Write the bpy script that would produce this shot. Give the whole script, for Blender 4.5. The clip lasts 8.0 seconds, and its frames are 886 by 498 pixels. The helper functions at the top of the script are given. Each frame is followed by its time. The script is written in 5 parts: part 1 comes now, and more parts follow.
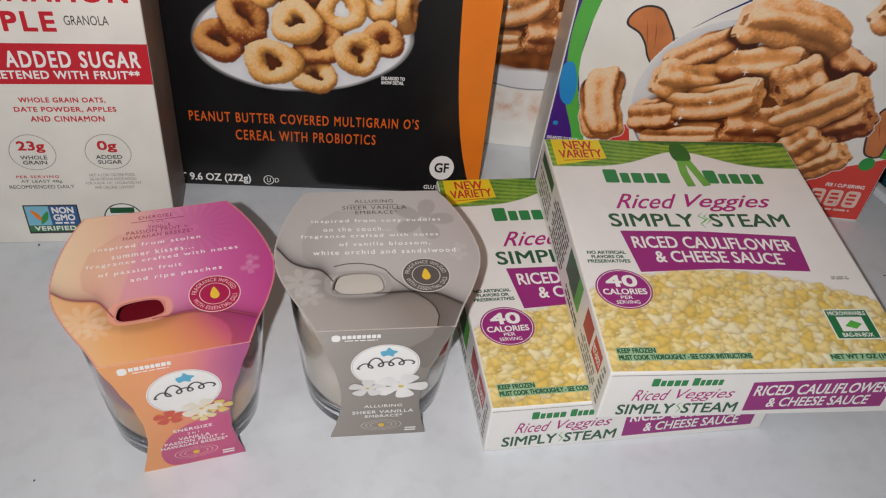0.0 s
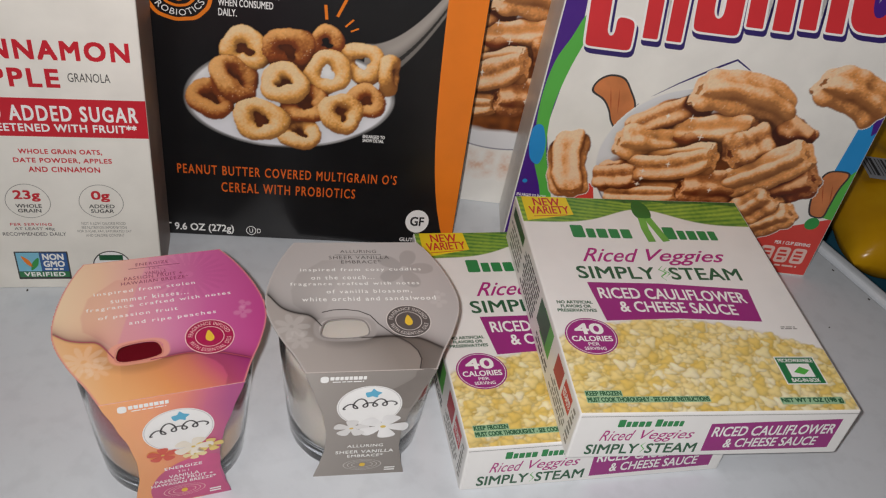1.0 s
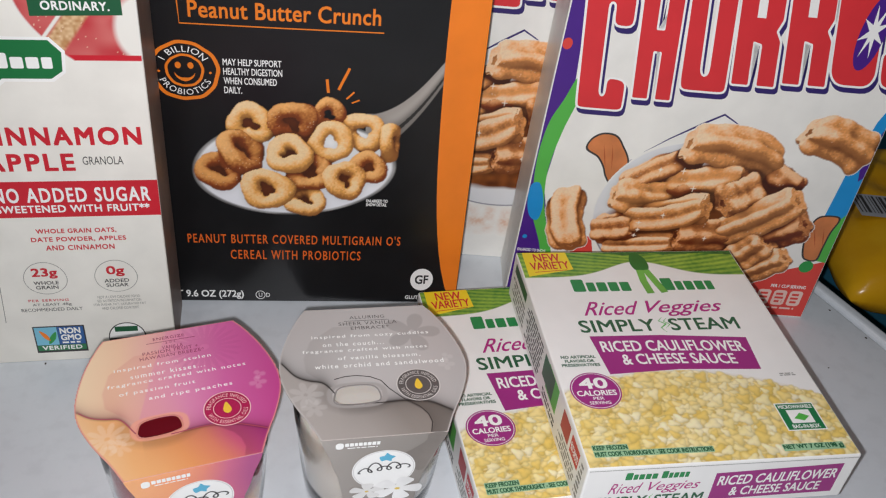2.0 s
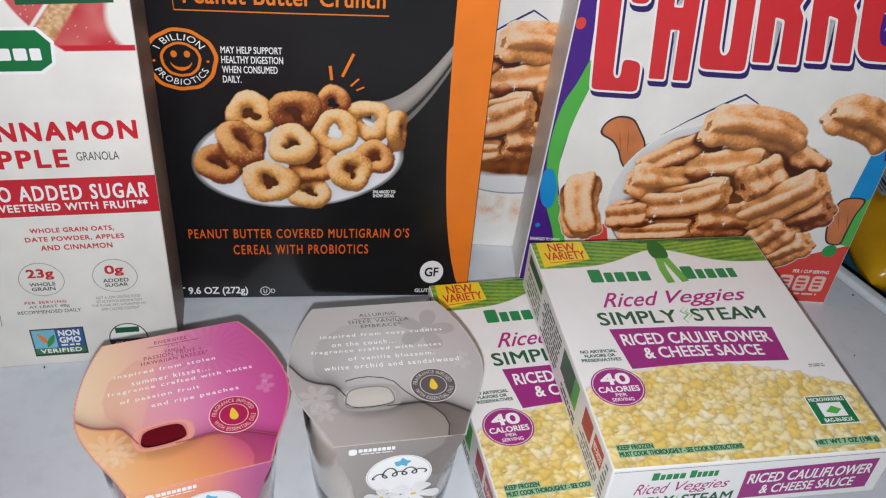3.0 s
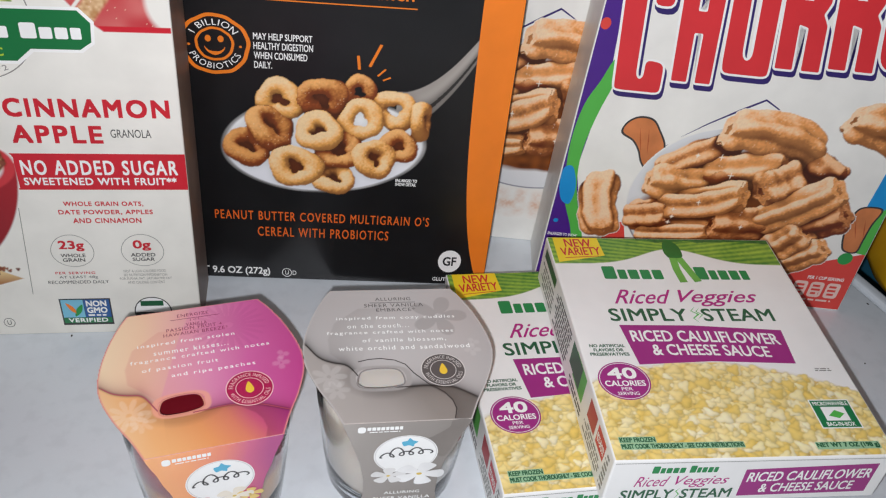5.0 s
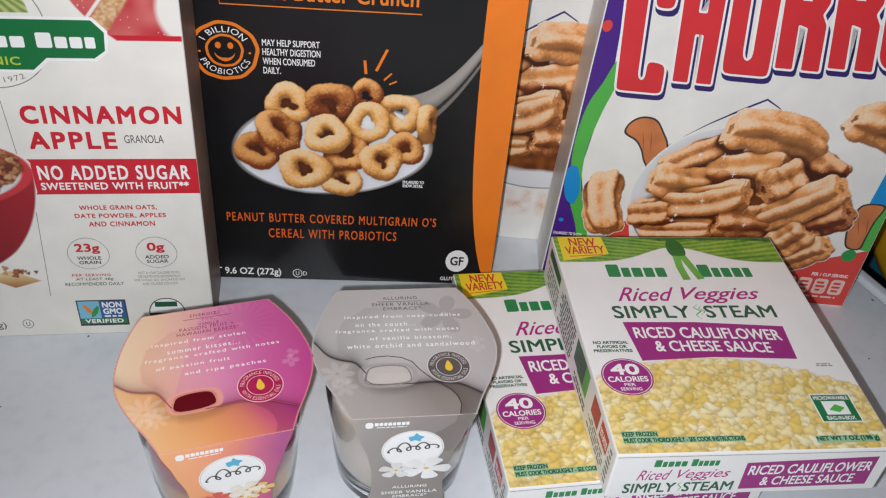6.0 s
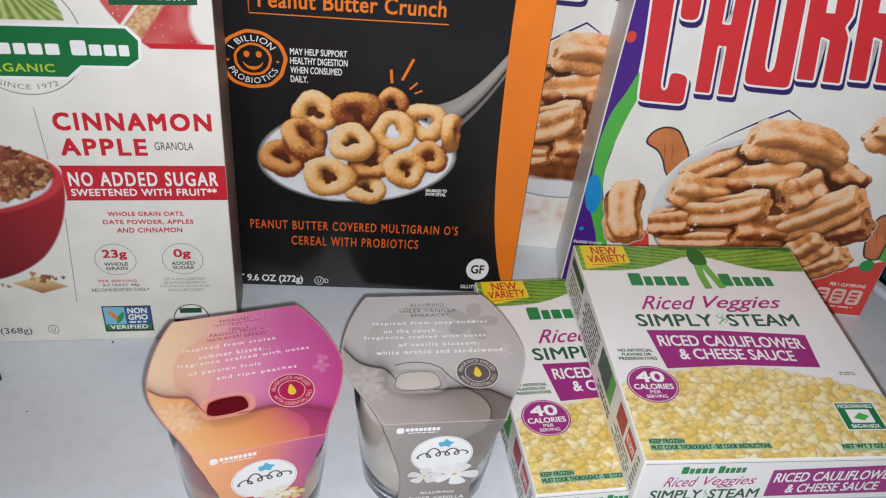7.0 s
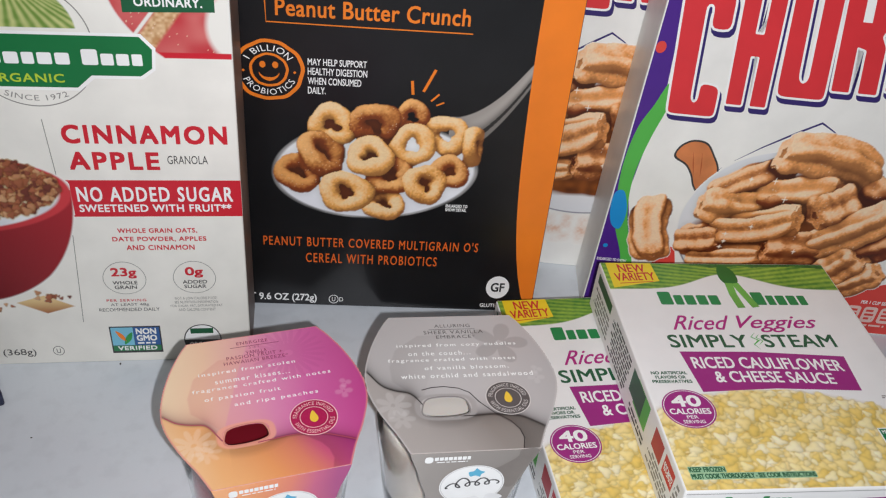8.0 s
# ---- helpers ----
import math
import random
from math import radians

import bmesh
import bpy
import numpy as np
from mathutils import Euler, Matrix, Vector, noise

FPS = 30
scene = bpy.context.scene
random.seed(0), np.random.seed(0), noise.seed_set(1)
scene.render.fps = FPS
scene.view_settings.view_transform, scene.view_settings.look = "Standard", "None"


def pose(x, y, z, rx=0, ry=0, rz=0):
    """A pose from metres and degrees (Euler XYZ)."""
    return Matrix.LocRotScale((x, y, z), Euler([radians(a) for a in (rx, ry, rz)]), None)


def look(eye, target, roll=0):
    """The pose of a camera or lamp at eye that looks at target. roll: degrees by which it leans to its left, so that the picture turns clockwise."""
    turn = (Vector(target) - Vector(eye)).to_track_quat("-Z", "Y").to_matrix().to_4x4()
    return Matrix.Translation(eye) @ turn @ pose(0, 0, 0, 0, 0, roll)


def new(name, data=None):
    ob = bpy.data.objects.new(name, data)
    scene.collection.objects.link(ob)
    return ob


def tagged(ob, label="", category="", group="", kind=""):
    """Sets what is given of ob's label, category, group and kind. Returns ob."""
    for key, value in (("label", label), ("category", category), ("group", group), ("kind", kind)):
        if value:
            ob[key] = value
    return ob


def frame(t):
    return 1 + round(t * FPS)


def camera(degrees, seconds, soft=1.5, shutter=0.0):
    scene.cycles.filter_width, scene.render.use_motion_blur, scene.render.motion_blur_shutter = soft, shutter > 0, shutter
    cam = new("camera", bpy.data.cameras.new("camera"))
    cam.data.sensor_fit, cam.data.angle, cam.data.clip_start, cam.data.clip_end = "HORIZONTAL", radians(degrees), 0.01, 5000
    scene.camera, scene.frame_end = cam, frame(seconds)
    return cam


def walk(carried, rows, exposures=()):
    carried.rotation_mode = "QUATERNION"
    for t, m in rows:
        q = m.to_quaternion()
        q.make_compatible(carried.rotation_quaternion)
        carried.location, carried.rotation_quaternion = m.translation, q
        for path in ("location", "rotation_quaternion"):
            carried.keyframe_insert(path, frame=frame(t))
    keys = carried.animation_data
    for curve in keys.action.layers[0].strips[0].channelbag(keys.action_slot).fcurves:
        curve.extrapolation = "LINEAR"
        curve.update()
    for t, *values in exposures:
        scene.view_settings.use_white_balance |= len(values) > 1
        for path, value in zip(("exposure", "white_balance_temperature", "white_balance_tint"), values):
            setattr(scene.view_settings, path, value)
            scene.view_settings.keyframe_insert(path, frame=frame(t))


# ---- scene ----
# camera: seconds, eye in metres, yaw, pitch and roll in degrees
cam = camera(53.27, 8.0, 1.2)
PATH = [
    (0.0, -0.0446, 0.0055, 0.3343, -6.78, -42.20, 6.27),
    (0.5, -0.0627, -0.0094, 0.3454, -9.46, -40.87, 8.45),
    (1.0, -0.0579, -0.0151, 0.3487, -9.82, -38.34, 8.88),
    (1.5, -0.0627, -0.0174, 0.3678, -9.44, -37.17, 6.77),
    (1.7, -0.0634, -0.0188, 0.3681, -9.37, -35.99, 6.65),
    (2.8, -0.0544, -0.0140, 0.3630, -9.08, -36.19, 5.16),
    (3.0, -0.0640, -0.0004, 0.3592, -9.24, -37.01, 5.25),
    (3.5, -0.0630, 0.0011, 0.3576, -8.91, -37.46, 5.19),
    (4.0, -0.0759, 0.0030, 0.3557, -8.01, -37.53, 6.80),
    (4.5, -0.0680, -0.0033, 0.3594, -7.66, -37.58, 7.08),
    (6.0, -0.0571, -0.0188, 0.3708, -6.00, -37.69, 5.42),
    (6.5, -0.0631, -0.0207, 0.3705, -5.97, -37.39, 5.49),
    (7.0, -0.0711, -0.0222, 0.3706, -5.96, -36.98, 5.68),
    (7.5, -0.0744, -0.0123, 0.3723, -6.04, -36.34, 5.67),
    (8.0, -0.0842, -0.0052, 0.3595, -6.22, -36.03, 5.81),
]
walk(cam, [(t, pose(x, y, z, 90 + pitch, 0, yaw) @ pose(0, 0, 0, 0, 0, roll)) for t, x, y, z, yaw, pitch, roll in PATH],
     [(0.0, -0.26, 6900, 12), (0.5, -0.34, 6900, 12), (1.0, -0.32, 6900, 12), (1.7, -0.10, 6650, 11), (3.0, 0.0, 6320, 10), (4.5, 0.02, 6380, 10), (6.0, -0.04, 6380, 10), (8.0, -0.02, 6380, 10)])

# ---- light ----
world = bpy.data.worlds.new("world")
world.use_nodes = True
world.node_tree.nodes["Background"].inputs[0].default_value = (0.75, 0.85, 1.0, 1)
world.node_tree.nodes["Background"].inputs[1].default_value = 0.1
scene.world = world


def lamp(name, eye, target, size, watts, colour):
    data = bpy.data.lights.new(name, "AREA")
    data.shape, data.size, data.energy, data.color = "DISK", size, watts, colour
    ob = new(name, data)
    ob.matrix_world = look(eye, target)
    return ob


# the lamp of the phone that films, and a weak lamp in the room
lamp("phone_lamp", (-0.0680, -0.0130, 0.3520), (0.09, 0.42, 0.11), 0.006, 1.78, (0.98, 0.985, 1.03))
lamp("room_lamp", (-0.4, -0.6, 1.9), (-0.05, 0.25, 0.05), 0.5, 3.2, (1.0, 0.97, 0.95))

# ---- materials ----
MATS = {}


def lin(c):
    """Linear colour from a hex sRGB string."""
    v = [int(c[i:i + 2], 16) / 255 for i in (0, 2, 4)]
    return tuple(x / 12.92 if x <= 0.04045 else ((x + 0.055) / 1.055) ** 2.4 for x in v)


def material(name):
    m = bpy.data.materials.new(name)
    m.use_nodes = True
    return m, m.node_tree.nodes, m.node_tree.links, m.node_tree.nodes["Principled BSDF"]


def noise_node(nodes, links, scale, detail=3.0, coords="Object"):
    tc = nodes.new("ShaderNodeTexCoord")
    n = nodes.new("ShaderNodeTexNoise")
    n.inputs["Scale"].default_value, n.inputs["Detail"].default_value = scale, detail
    links.new(tc.outputs[coords], n.inputs["Vector"])
    return n


def mix_by(nodes, links, fac, a, b, lo=0.3, hi=0.7):
    r = nodes.new("ShaderNodeValToRGB")
    r.color_ramp.elements[0].position, r.color_ramp.elements[1].position = lo, hi
    r.color_ramp.elements[0].color, r.color_ramp.elements[1].color = (*a, 1), (*b, 1)
    links.new(fac, r.inputs[0])
    return r.outputs[0]


def bump(nodes, links, bsdf, height, strength, distance):
    b = nodes.new("ShaderNodeBump")
    b.inputs["Strength"].default_value, b.inputs["Distance"].default_value = strength, distance
    links.new(height, b.inputs["Height"])
    links.new(b.outputs[0], bsdf.inputs["Normal"])


def paper(c, rough=0.42, vary=0.05, coat=0.0):
    """Printed coated board of one ink, with faint mottling and board relief."""
    key = (c, rough, vary, coat)
    if key not in MATS:
        m, nodes, links, b = material("print_" + c)
        base = lin(c)
        n = noise_node(nodes, links, 45, 4)
        a = tuple(x * (1 - vary) for x in base)
        d = tuple(min(1, x * (1 + vary)) for x in base)
        links.new(mix_by(nodes, links, n.outputs[0], a, d), b.inputs["Base Color"])
        b.inputs["Roughness"].default_value = rough
        b.inputs["Coat Weight"].default_value = coat
        b.inputs["Coat Roughness"].default_value = 0.18
        fine = noise_node(nodes, links, 900, 2)
        broad = noise_node(nodes, links, 14, 2)
        add = nodes.new("ShaderNodeMath")
        add.operation = "MULTIPLY_ADD"
        links.new(fine.outputs[0], add.inputs[0])
        add.inputs[1].default_value = 0.06
        links.new(broad.outputs[0], add.inputs[2])
        bump(nodes, links, b, add.outputs[0], 0.25, 0.0012)
        MATS[key] = m
    return MATS[key]


def painted(rough=0.4, coat=0.0):
    """Printed photograph: the ink comes from the mesh's paint attribute."""
    key = ("painted", rough, coat)
    if key not in MATS:
        m, nodes, links, b = material("print_photo")
        a = nodes.new("ShaderNodeAttribute")
        a.attribute_name = "paint"
        links.new(a.outputs["Color"], b.inputs["Base Color"])
        b.inputs["Roughness"].default_value = rough
        b.inputs["Coat Weight"].default_value = coat
        b.inputs["Coat Roughness"].default_value = 0.18
        MATS[key] = m
    return MATS[key]


def table_mat():
    m, nodes, links, b = material("white_laminate")
    n = noise_node(nodes, links, 6, 5)
    s = noise_node(nodes, links, 90, 3)
    mixn = nodes.new("ShaderNodeMix")
    mixn.data_type = "RGBA"
    mixn.blend_type = "MULTIPLY"
    mixn.inputs[0].default_value = 1.0
    links.new(mix_by(nodes, links, n.outputs[0], (0.66, 0.70, 0.735), (0.71, 0.745, 0.775)), mixn.inputs[6])
    links.new(mix_by(nodes, links, s.outputs[0], (0.95, 0.95, 0.95), (1, 1, 1), 0.35, 0.5), mixn.inputs[7])
    links.new(mixn.outputs[2], b.inputs["Base Color"])
    b.inputs["Roughness"].default_value = 0.2
    fine = noise_node(nodes, links, 500, 2)
    bump(nodes, links, b, fine.outputs[0], 0.08, 0.0005)
    return m


def plain(name, a, c, scale, rough):
    m, nodes, links, b = material(name)
    n = noise_node(nodes, links, scale, 4)
    links.new(mix_by(nodes, links, n.outputs[0], a, c), b.inputs["Base Color"])
    b.inputs["Roughness"].default_value = rough
    return m


def glass_mat():
    m, nodes, links, b = material("jar_glass")
    b.inputs["Base Color"].default_value = (0.97, 0.98, 0.98, 1)
    b.inputs["Transmission Weight"].default_value = 1.0
    b.inputs["Roughness"].default_value = 0.03
    b.inputs["IOR"].default_value = 1.3
    return m


def wax_mat(name, stops):
    """Candle wax, layered or with painted-in dimming: colours change with height in metres."""
    m, nodes, links, b = material(name)
    tc = nodes.new("ShaderNodeTexCoord")
    sx = nodes.new("ShaderNodeSeparateXYZ")
    links.new(tc.outputs["Object"], sx.inputs[0])
    n = noise_node(nodes, links, 40, 3)
    ma = nodes.new("ShaderNodeMath")
    ma.operation = "MULTIPLY_ADD"
    links.new(n.outputs[0], ma.inputs[0])
    ma.inputs[1].default_value = 0.006
    links.new(sx.outputs["Z"], ma.inputs[2])
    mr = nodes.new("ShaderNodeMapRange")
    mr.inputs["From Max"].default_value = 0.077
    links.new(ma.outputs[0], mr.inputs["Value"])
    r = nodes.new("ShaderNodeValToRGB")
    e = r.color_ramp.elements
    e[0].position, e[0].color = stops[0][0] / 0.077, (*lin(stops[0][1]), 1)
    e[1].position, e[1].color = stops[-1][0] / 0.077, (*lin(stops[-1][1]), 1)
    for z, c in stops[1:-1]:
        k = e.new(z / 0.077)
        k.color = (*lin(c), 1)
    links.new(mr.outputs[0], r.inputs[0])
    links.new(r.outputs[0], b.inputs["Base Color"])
    b.inputs["Roughness"].default_value = 0.4
    b.inputs["Subsurface Weight"].default_value = 0.15
    b.inputs["Subsurface Radius"].default_value = (0.004, 0.002, 0.001)
    return m


def gradient_mat(name, stops, span, angle, rough=0.36):
    """Sleeve board whose ink runs from colour to colour across the panel."""
    m, nodes, links, b = material(name)
    tc = nodes.new("ShaderNodeTexCoord")
    mp = nodes.new("ShaderNodeMapping")
    mp.inputs["Rotation"].default_value[2] = radians(angle)
    links.new(tc.outputs["Object"], mp.inputs[0])
    sx = nodes.new("ShaderNodeSeparateXYZ")
    links.new(mp.outputs[0], sx.inputs[0])
    n = noise_node(nodes, links, 30, 2)
    ma = nodes.new("ShaderNodeMath")
    ma.operation = "MULTIPLY_ADD"
    links.new(n.outputs[0], ma.inputs[0])
    ma.inputs[1].default_value = 0.010
    links.new(sx.outputs["X"], ma.inputs[2])
    mr = nodes.new("ShaderNodeMapRange")
    mr.inputs["From Min"].default_value, mr.inputs["From Max"].default_value = -span + 0.005, span + 0.005
    links.new(ma.outputs[0], mr.inputs["Value"])
    r = nodes.new("ShaderNodeValToRGB")
    e = r.color_ramp.elements
    e[0].position, e[0].color = stops[0][0], (*lin(stops[0][1]), 1)
    e[1].position, e[1].color = stops[-1][0], (*lin(stops[-1][1]), 1)
    for q, c in stops[1:-1]:
        k = e.new(q)
        k.color = (*lin(c), 1)
    links.new(mr.outputs[0], r.inputs[0])
    links.new(r.outputs[0], b.inputs["Base Color"])
    b.inputs["Roughness"].default_value = rough
    b.inputs["Coat Weight"].default_value = 0.25
    b.inputs["Coat Roughness"].default_value = 0.2
    return m


def veil(c, alpha):
    """A translucent overprint of one ink."""
    key = ("veil", c, alpha)
    if key not in MATS:
        m, nodes, links, b = material("overprint_" + c)
        b.inputs["Base Color"].default_value = (*lin(c), 1)
        b.inputs["Roughness"].default_value = 0.38
        b.inputs["Alpha"].default_value = alpha
        MATS[key] = m
    return MATS[key]


# ---- building helpers ----
MM = 0.001


def gather(whole, names):
    """Hangs each printed patch of a thing under the board that it is printed on."""
    boards = {o.name.split(".")[0]: o for o in whole.children if o.name.split(".")[0] in names}
    keep = set(boards.values())
    for o in list(whole.children):
        if o in keep or o.name.split(".")[0] in ("jar", "wax", "wick", "back_panel"):
            continue
        if "lid" in boards:
            o.parent = boards["lid"] if o.data.vertices[0].co.z > LID * MM - 0.0001 else boards["front_panel"]
        else:
            o.parent = boards["carton"]
    return whole


def part(name, bm, mat, parent, label=""):
    me = bpy.data.meshes.new(name)
    bm.to_mesh(me)
    bm.free()
    me.materials.append(mat)
    ob = new(name, me)
    ob.parent = parent
    if label:
        tagged(ob, label)
    return ob


def thing(name, m, label, category, group=""):
    ob = new(name)
    ob.empty_display_size = 0.02
    ob.matrix_world = m
    return tagged(ob, label, category, group)


def face_front(u, v, h):
    return (u * MM, -h * MM, v * MM)


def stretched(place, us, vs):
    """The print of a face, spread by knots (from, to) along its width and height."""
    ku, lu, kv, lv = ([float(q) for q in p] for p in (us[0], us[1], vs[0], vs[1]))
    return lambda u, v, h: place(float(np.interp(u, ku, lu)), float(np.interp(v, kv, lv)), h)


def face_left(u, v, h):
    """Left side of a carton: u runs back from the front edge."""
    return (-h * MM, u * MM, v * MM)


def flat(name, pts, place, mat, parent, h=0.06, label=""):
    """A printed patch: a closed outline in millimetres laid on a face."""
    bm = bmesh.new()
    bm.faces.new([bm.verts.new(place(u, v, h)) for u, v in pts])
    return part(name, bm, mat, parent, label)


def rect(u0, v0, u1, v1):
    return [(u0, v0), (u1, v0), (u1, v1), (u0, v1)]


def disc(cu, cv, ru, rv=None, n=40, a0=0.0, a1=360.0):
    rv = ru if rv is None else rv
    return [(cu + ru * math.cos(radians(a0 + (a1 - a0) * i / n)), cv + rv * math.sin(radians(a0 + (a1 - a0) * i / n))) for i in range(n)]


def smooth(pts, n=8):
    """A closed soft outline through the given points."""
    out, k = [], len(pts)
    for i in range(k):
        p0, p1, p2, p3 = (Vector(pts[(i + j) % k]) for j in (-1, 0, 1, 2))
        for s in range(n):
            t = s / n
            q = 0.5 * ((2 * p1) + (p2 - p0) * t + (2 * p0 - 5 * p1 + 4 * p2 - p3) * t * t + (3 * p1 - p0 - 3 * p2 + p3) * t ** 3)
            out.append((q.x, q.y))
    return out


def rounded(u0, v0, u1, v1, r, n=5):
    out = []
    for cu, cv, a in ((u1 - r, v1 - r, 0), (u0 + r, v1 - r, 90), (u0 + r, v0 + r, 180), (u1 - r, v0 + r, 270)):
        out += [(cu + r * math.cos(radians(a + 90 * i / n)), cv + r * math.sin(radians(a + 90 * i / n))) for i in range(n + 1)]
    return out


def ring(name, cu, cv, r0, r1, place, mat, parent, h=0.08, wob=0.0, n=64, squash=1.0):
    bm = bmesh.new()
    vs = []
    for i in range(n):
        a = 2 * math.pi * i / n
        k = wob * math.sin(5 * a) + wob * 0.7 * math.sin(11 * a + 1)
        vs.append([bm.verts.new(place(cu + (r + k) * math.cos(a), cv + squash * (r + k) * math.sin(a), h)) for r in (r0, r1)])
    for i in range(n):
        a, b = vs[i], vs[(i + 1) % n]
        bm.faces.new((a[0], a[1], b[1], b[0]))
    return part(name, bm, mat, parent)


def stroke(name, pts, w, place, mat, parent, h=0.08, taper=False):
    """A line of a width along points."""
    bm = bmesh.new()
    rows, k = [], len(pts)
    for i, p in enumerate(pts):
        a, b = Vector(pts[max(i - 1, 0)]), Vector(pts[min(i + 1, k - 1)])
        d = (b - a).normalized()
        n = Vector((-d.y, d.x)) * w / 2 * ((1 - 0.9 * abs(2 * i / (k - 1) - 1)) if taper else 1)
        rows.append([bm.verts.new(place(p[0] + s * n.x, p[1] + s * n.y, h)) for s in (1, -1)])
    for a, b in zip(rows, rows[1:]):
        bm.faces.new((a[0], a[1], b[1], b[0]))
    return part(name, bm, mat, parent)


GLYPHS = {}


def glyphs(s, bold, shear, spacing):
    """Flat lettering mesh of one line, scaled to a unit box: vertices and faces."""
    key = (s, bold, shear, spacing)
    if key not in GLYPHS:
        cu = bpy.data.curves.new("line", "FONT")
        cu.body, cu.offset, cu.shear, cu.space_character, cu.resolution_u = s, bold, shear, spacing, 8 if len(s) == 1 else 3
        ob = bpy.data.objects.new("line", cu)
        me = bpy.data.meshes.new_from_object(ob)
        v = np.empty(len(me.vertices) * 3)
        me.vertices.foreach_get("co", v)
        v = v.reshape(-1, 3)[:, :2]
        lo, hi = v.min(0), v.max(0)
        faces = [tuple(f.vertices) for f in me.polygons]
        bpy.data.objects.remove(ob)
        bpy.data.curves.remove(cu)
        bpy.data.meshes.remove(me)
        GLYPHS[key] = ((v - lo) / (hi - lo), faces)
    return GLYPHS[key]


def lay(name, coords, faces, mat, parent):
    me = bpy.data.meshes.new(name)
    me.from_pydata(coords, [], faces)
    me.materials.append(mat)
    ob = new(name, me)
    ob.parent = parent
    return ob


def text(s, u0, v0, u1, v1, place, mat, parent, bold=0.0, shear=0.0, spacing=1.0, h=0.12, slope=0.0, bow=0.0, name="lettering", lean=0.0):
    """One printed line that fills the box u0, v0 to u1, v1 (mm); slope raises its far end, bow lifts its middle, lean slants it."""
    wide = len(s) == 1 or bold > 0.05
    v, faces = glyphs(s, bold if wide else 0.0, shear, spacing)
    fat = 0.0 if wide else max(0.0, bold) * 1.5 * (v1 - v0)
    co, fs = [], []
    for k, (dx, dy) in enumerate(((0, 0), (fat, fat), (-fat, fat), (fat, -fat), (-fat, -fat)) if fat > 0.01 else ((0, 0),)):
        n = len(co)
        co += [place(u0 + dx + x * (u1 - u0) + lean * y * (v1 - v0), v0 + dy + y * (v1 - v0) + slope * x + bow * 4 * x * (1 - x), h + 0.012 * k) for x, y in v]
        fs += [tuple(i + n for i in f) for f in faces]
    return lay(name, co, fs, mat, parent)


def name_row(forms, u0, v0, u1, v1, place, mat, parent, h=0.1):
    """A maker's name as a row of plain bars, some of them taller."""
    widths = [dict(O=1.15, o=0.9, i=0.75)[q] for q in forms]
    unit = (u1 - u0) / (sum(widths) + 0.2 * (len(forms) - 1))
    u = u0
    for q, w in zip(forms, widths):
        w *= unit
        hh = (v1 - v0) * (0.74 if q != "O" else 1.0)
        flat("name_form", rounded(u, v0, u + w, v0 + hh, 0.14 * min(w, hh), 3), place, mat, parent, h)
        u += w + 0.2 * unit


def arc_text(s, cu, cv, r, size, a0, a1, place, mat, parent, bold=0.02, h=0.14, squash=1.0):
    """A line bent round a circle from angle a0 to a1 (degrees); a1 < a0 runs over the top."""
    v, faces = glyphs(s, 0.0, 0.0, 1.1)
    co = []
    for x, y in v:
        a = radians(a0 + (a1 - a0) * x)
        q = r + (y - 0.5) * size * (1 if a1 < a0 else -1)
        co.append(place(cu + q * math.cos(a), cv + squash * q * math.sin(a), h))
    return lay("lettering", co, faces, mat, parent)


def bars(u0, v0, u1, v1, rows, place, mat, parent, h=0.1, seed=1, ragged=0.2):
    """Unreadable small print: rows of short bars as one part."""
    rng = random.Random(seed)
    bm = bmesh.new()
    step = (v1 - v0) / rows
    for i in range(rows):
        y0, u = v0 + i * step + 0.22 * step, u0 + rng.random() * ragged * (u1 - u0) * 0.5
        end = u1 - rng.random() * ragged * (u1 - u0)
        while u < end:
            w = min(end - u, step * rng.uniform(0.9, 3.2))
            if w < 0.3:
                break
            bm.faces.new([bm.verts.new(place(a, b, h)) for a, b in rect(u, y0, u + w, y0 + 0.56 * step)])
            u += w + 0.45 * step
    return part("small_print", bm, mat, parent)


def board_box(name, u0, u1, depth, height, mat, parent, r=0.8, bulge=0.0, label=""):
    """A closed carton with softened edges, front at y = 0; its broad faces may belly a little."""
    bm = bmesh.new()
    bmesh.ops.create_cube(bm, size=1)
    for v in bm.verts:
        v.co = Vector((((u0 + u1) / 2 + v.co.x * (u1 - u0)) * MM, (v.co.y + 0.5) * depth * MM, (v.co.z + 0.5) * height * MM))
    bmesh.ops.bevel(bm, geom=bm.edges[:], offset=r * MM, segments=2, affect="EDGES", profile=0.5)
    ob = part(name, bm, mat, parent, label)
    return ob


# ---- printed photographs ----
RES = 0.45


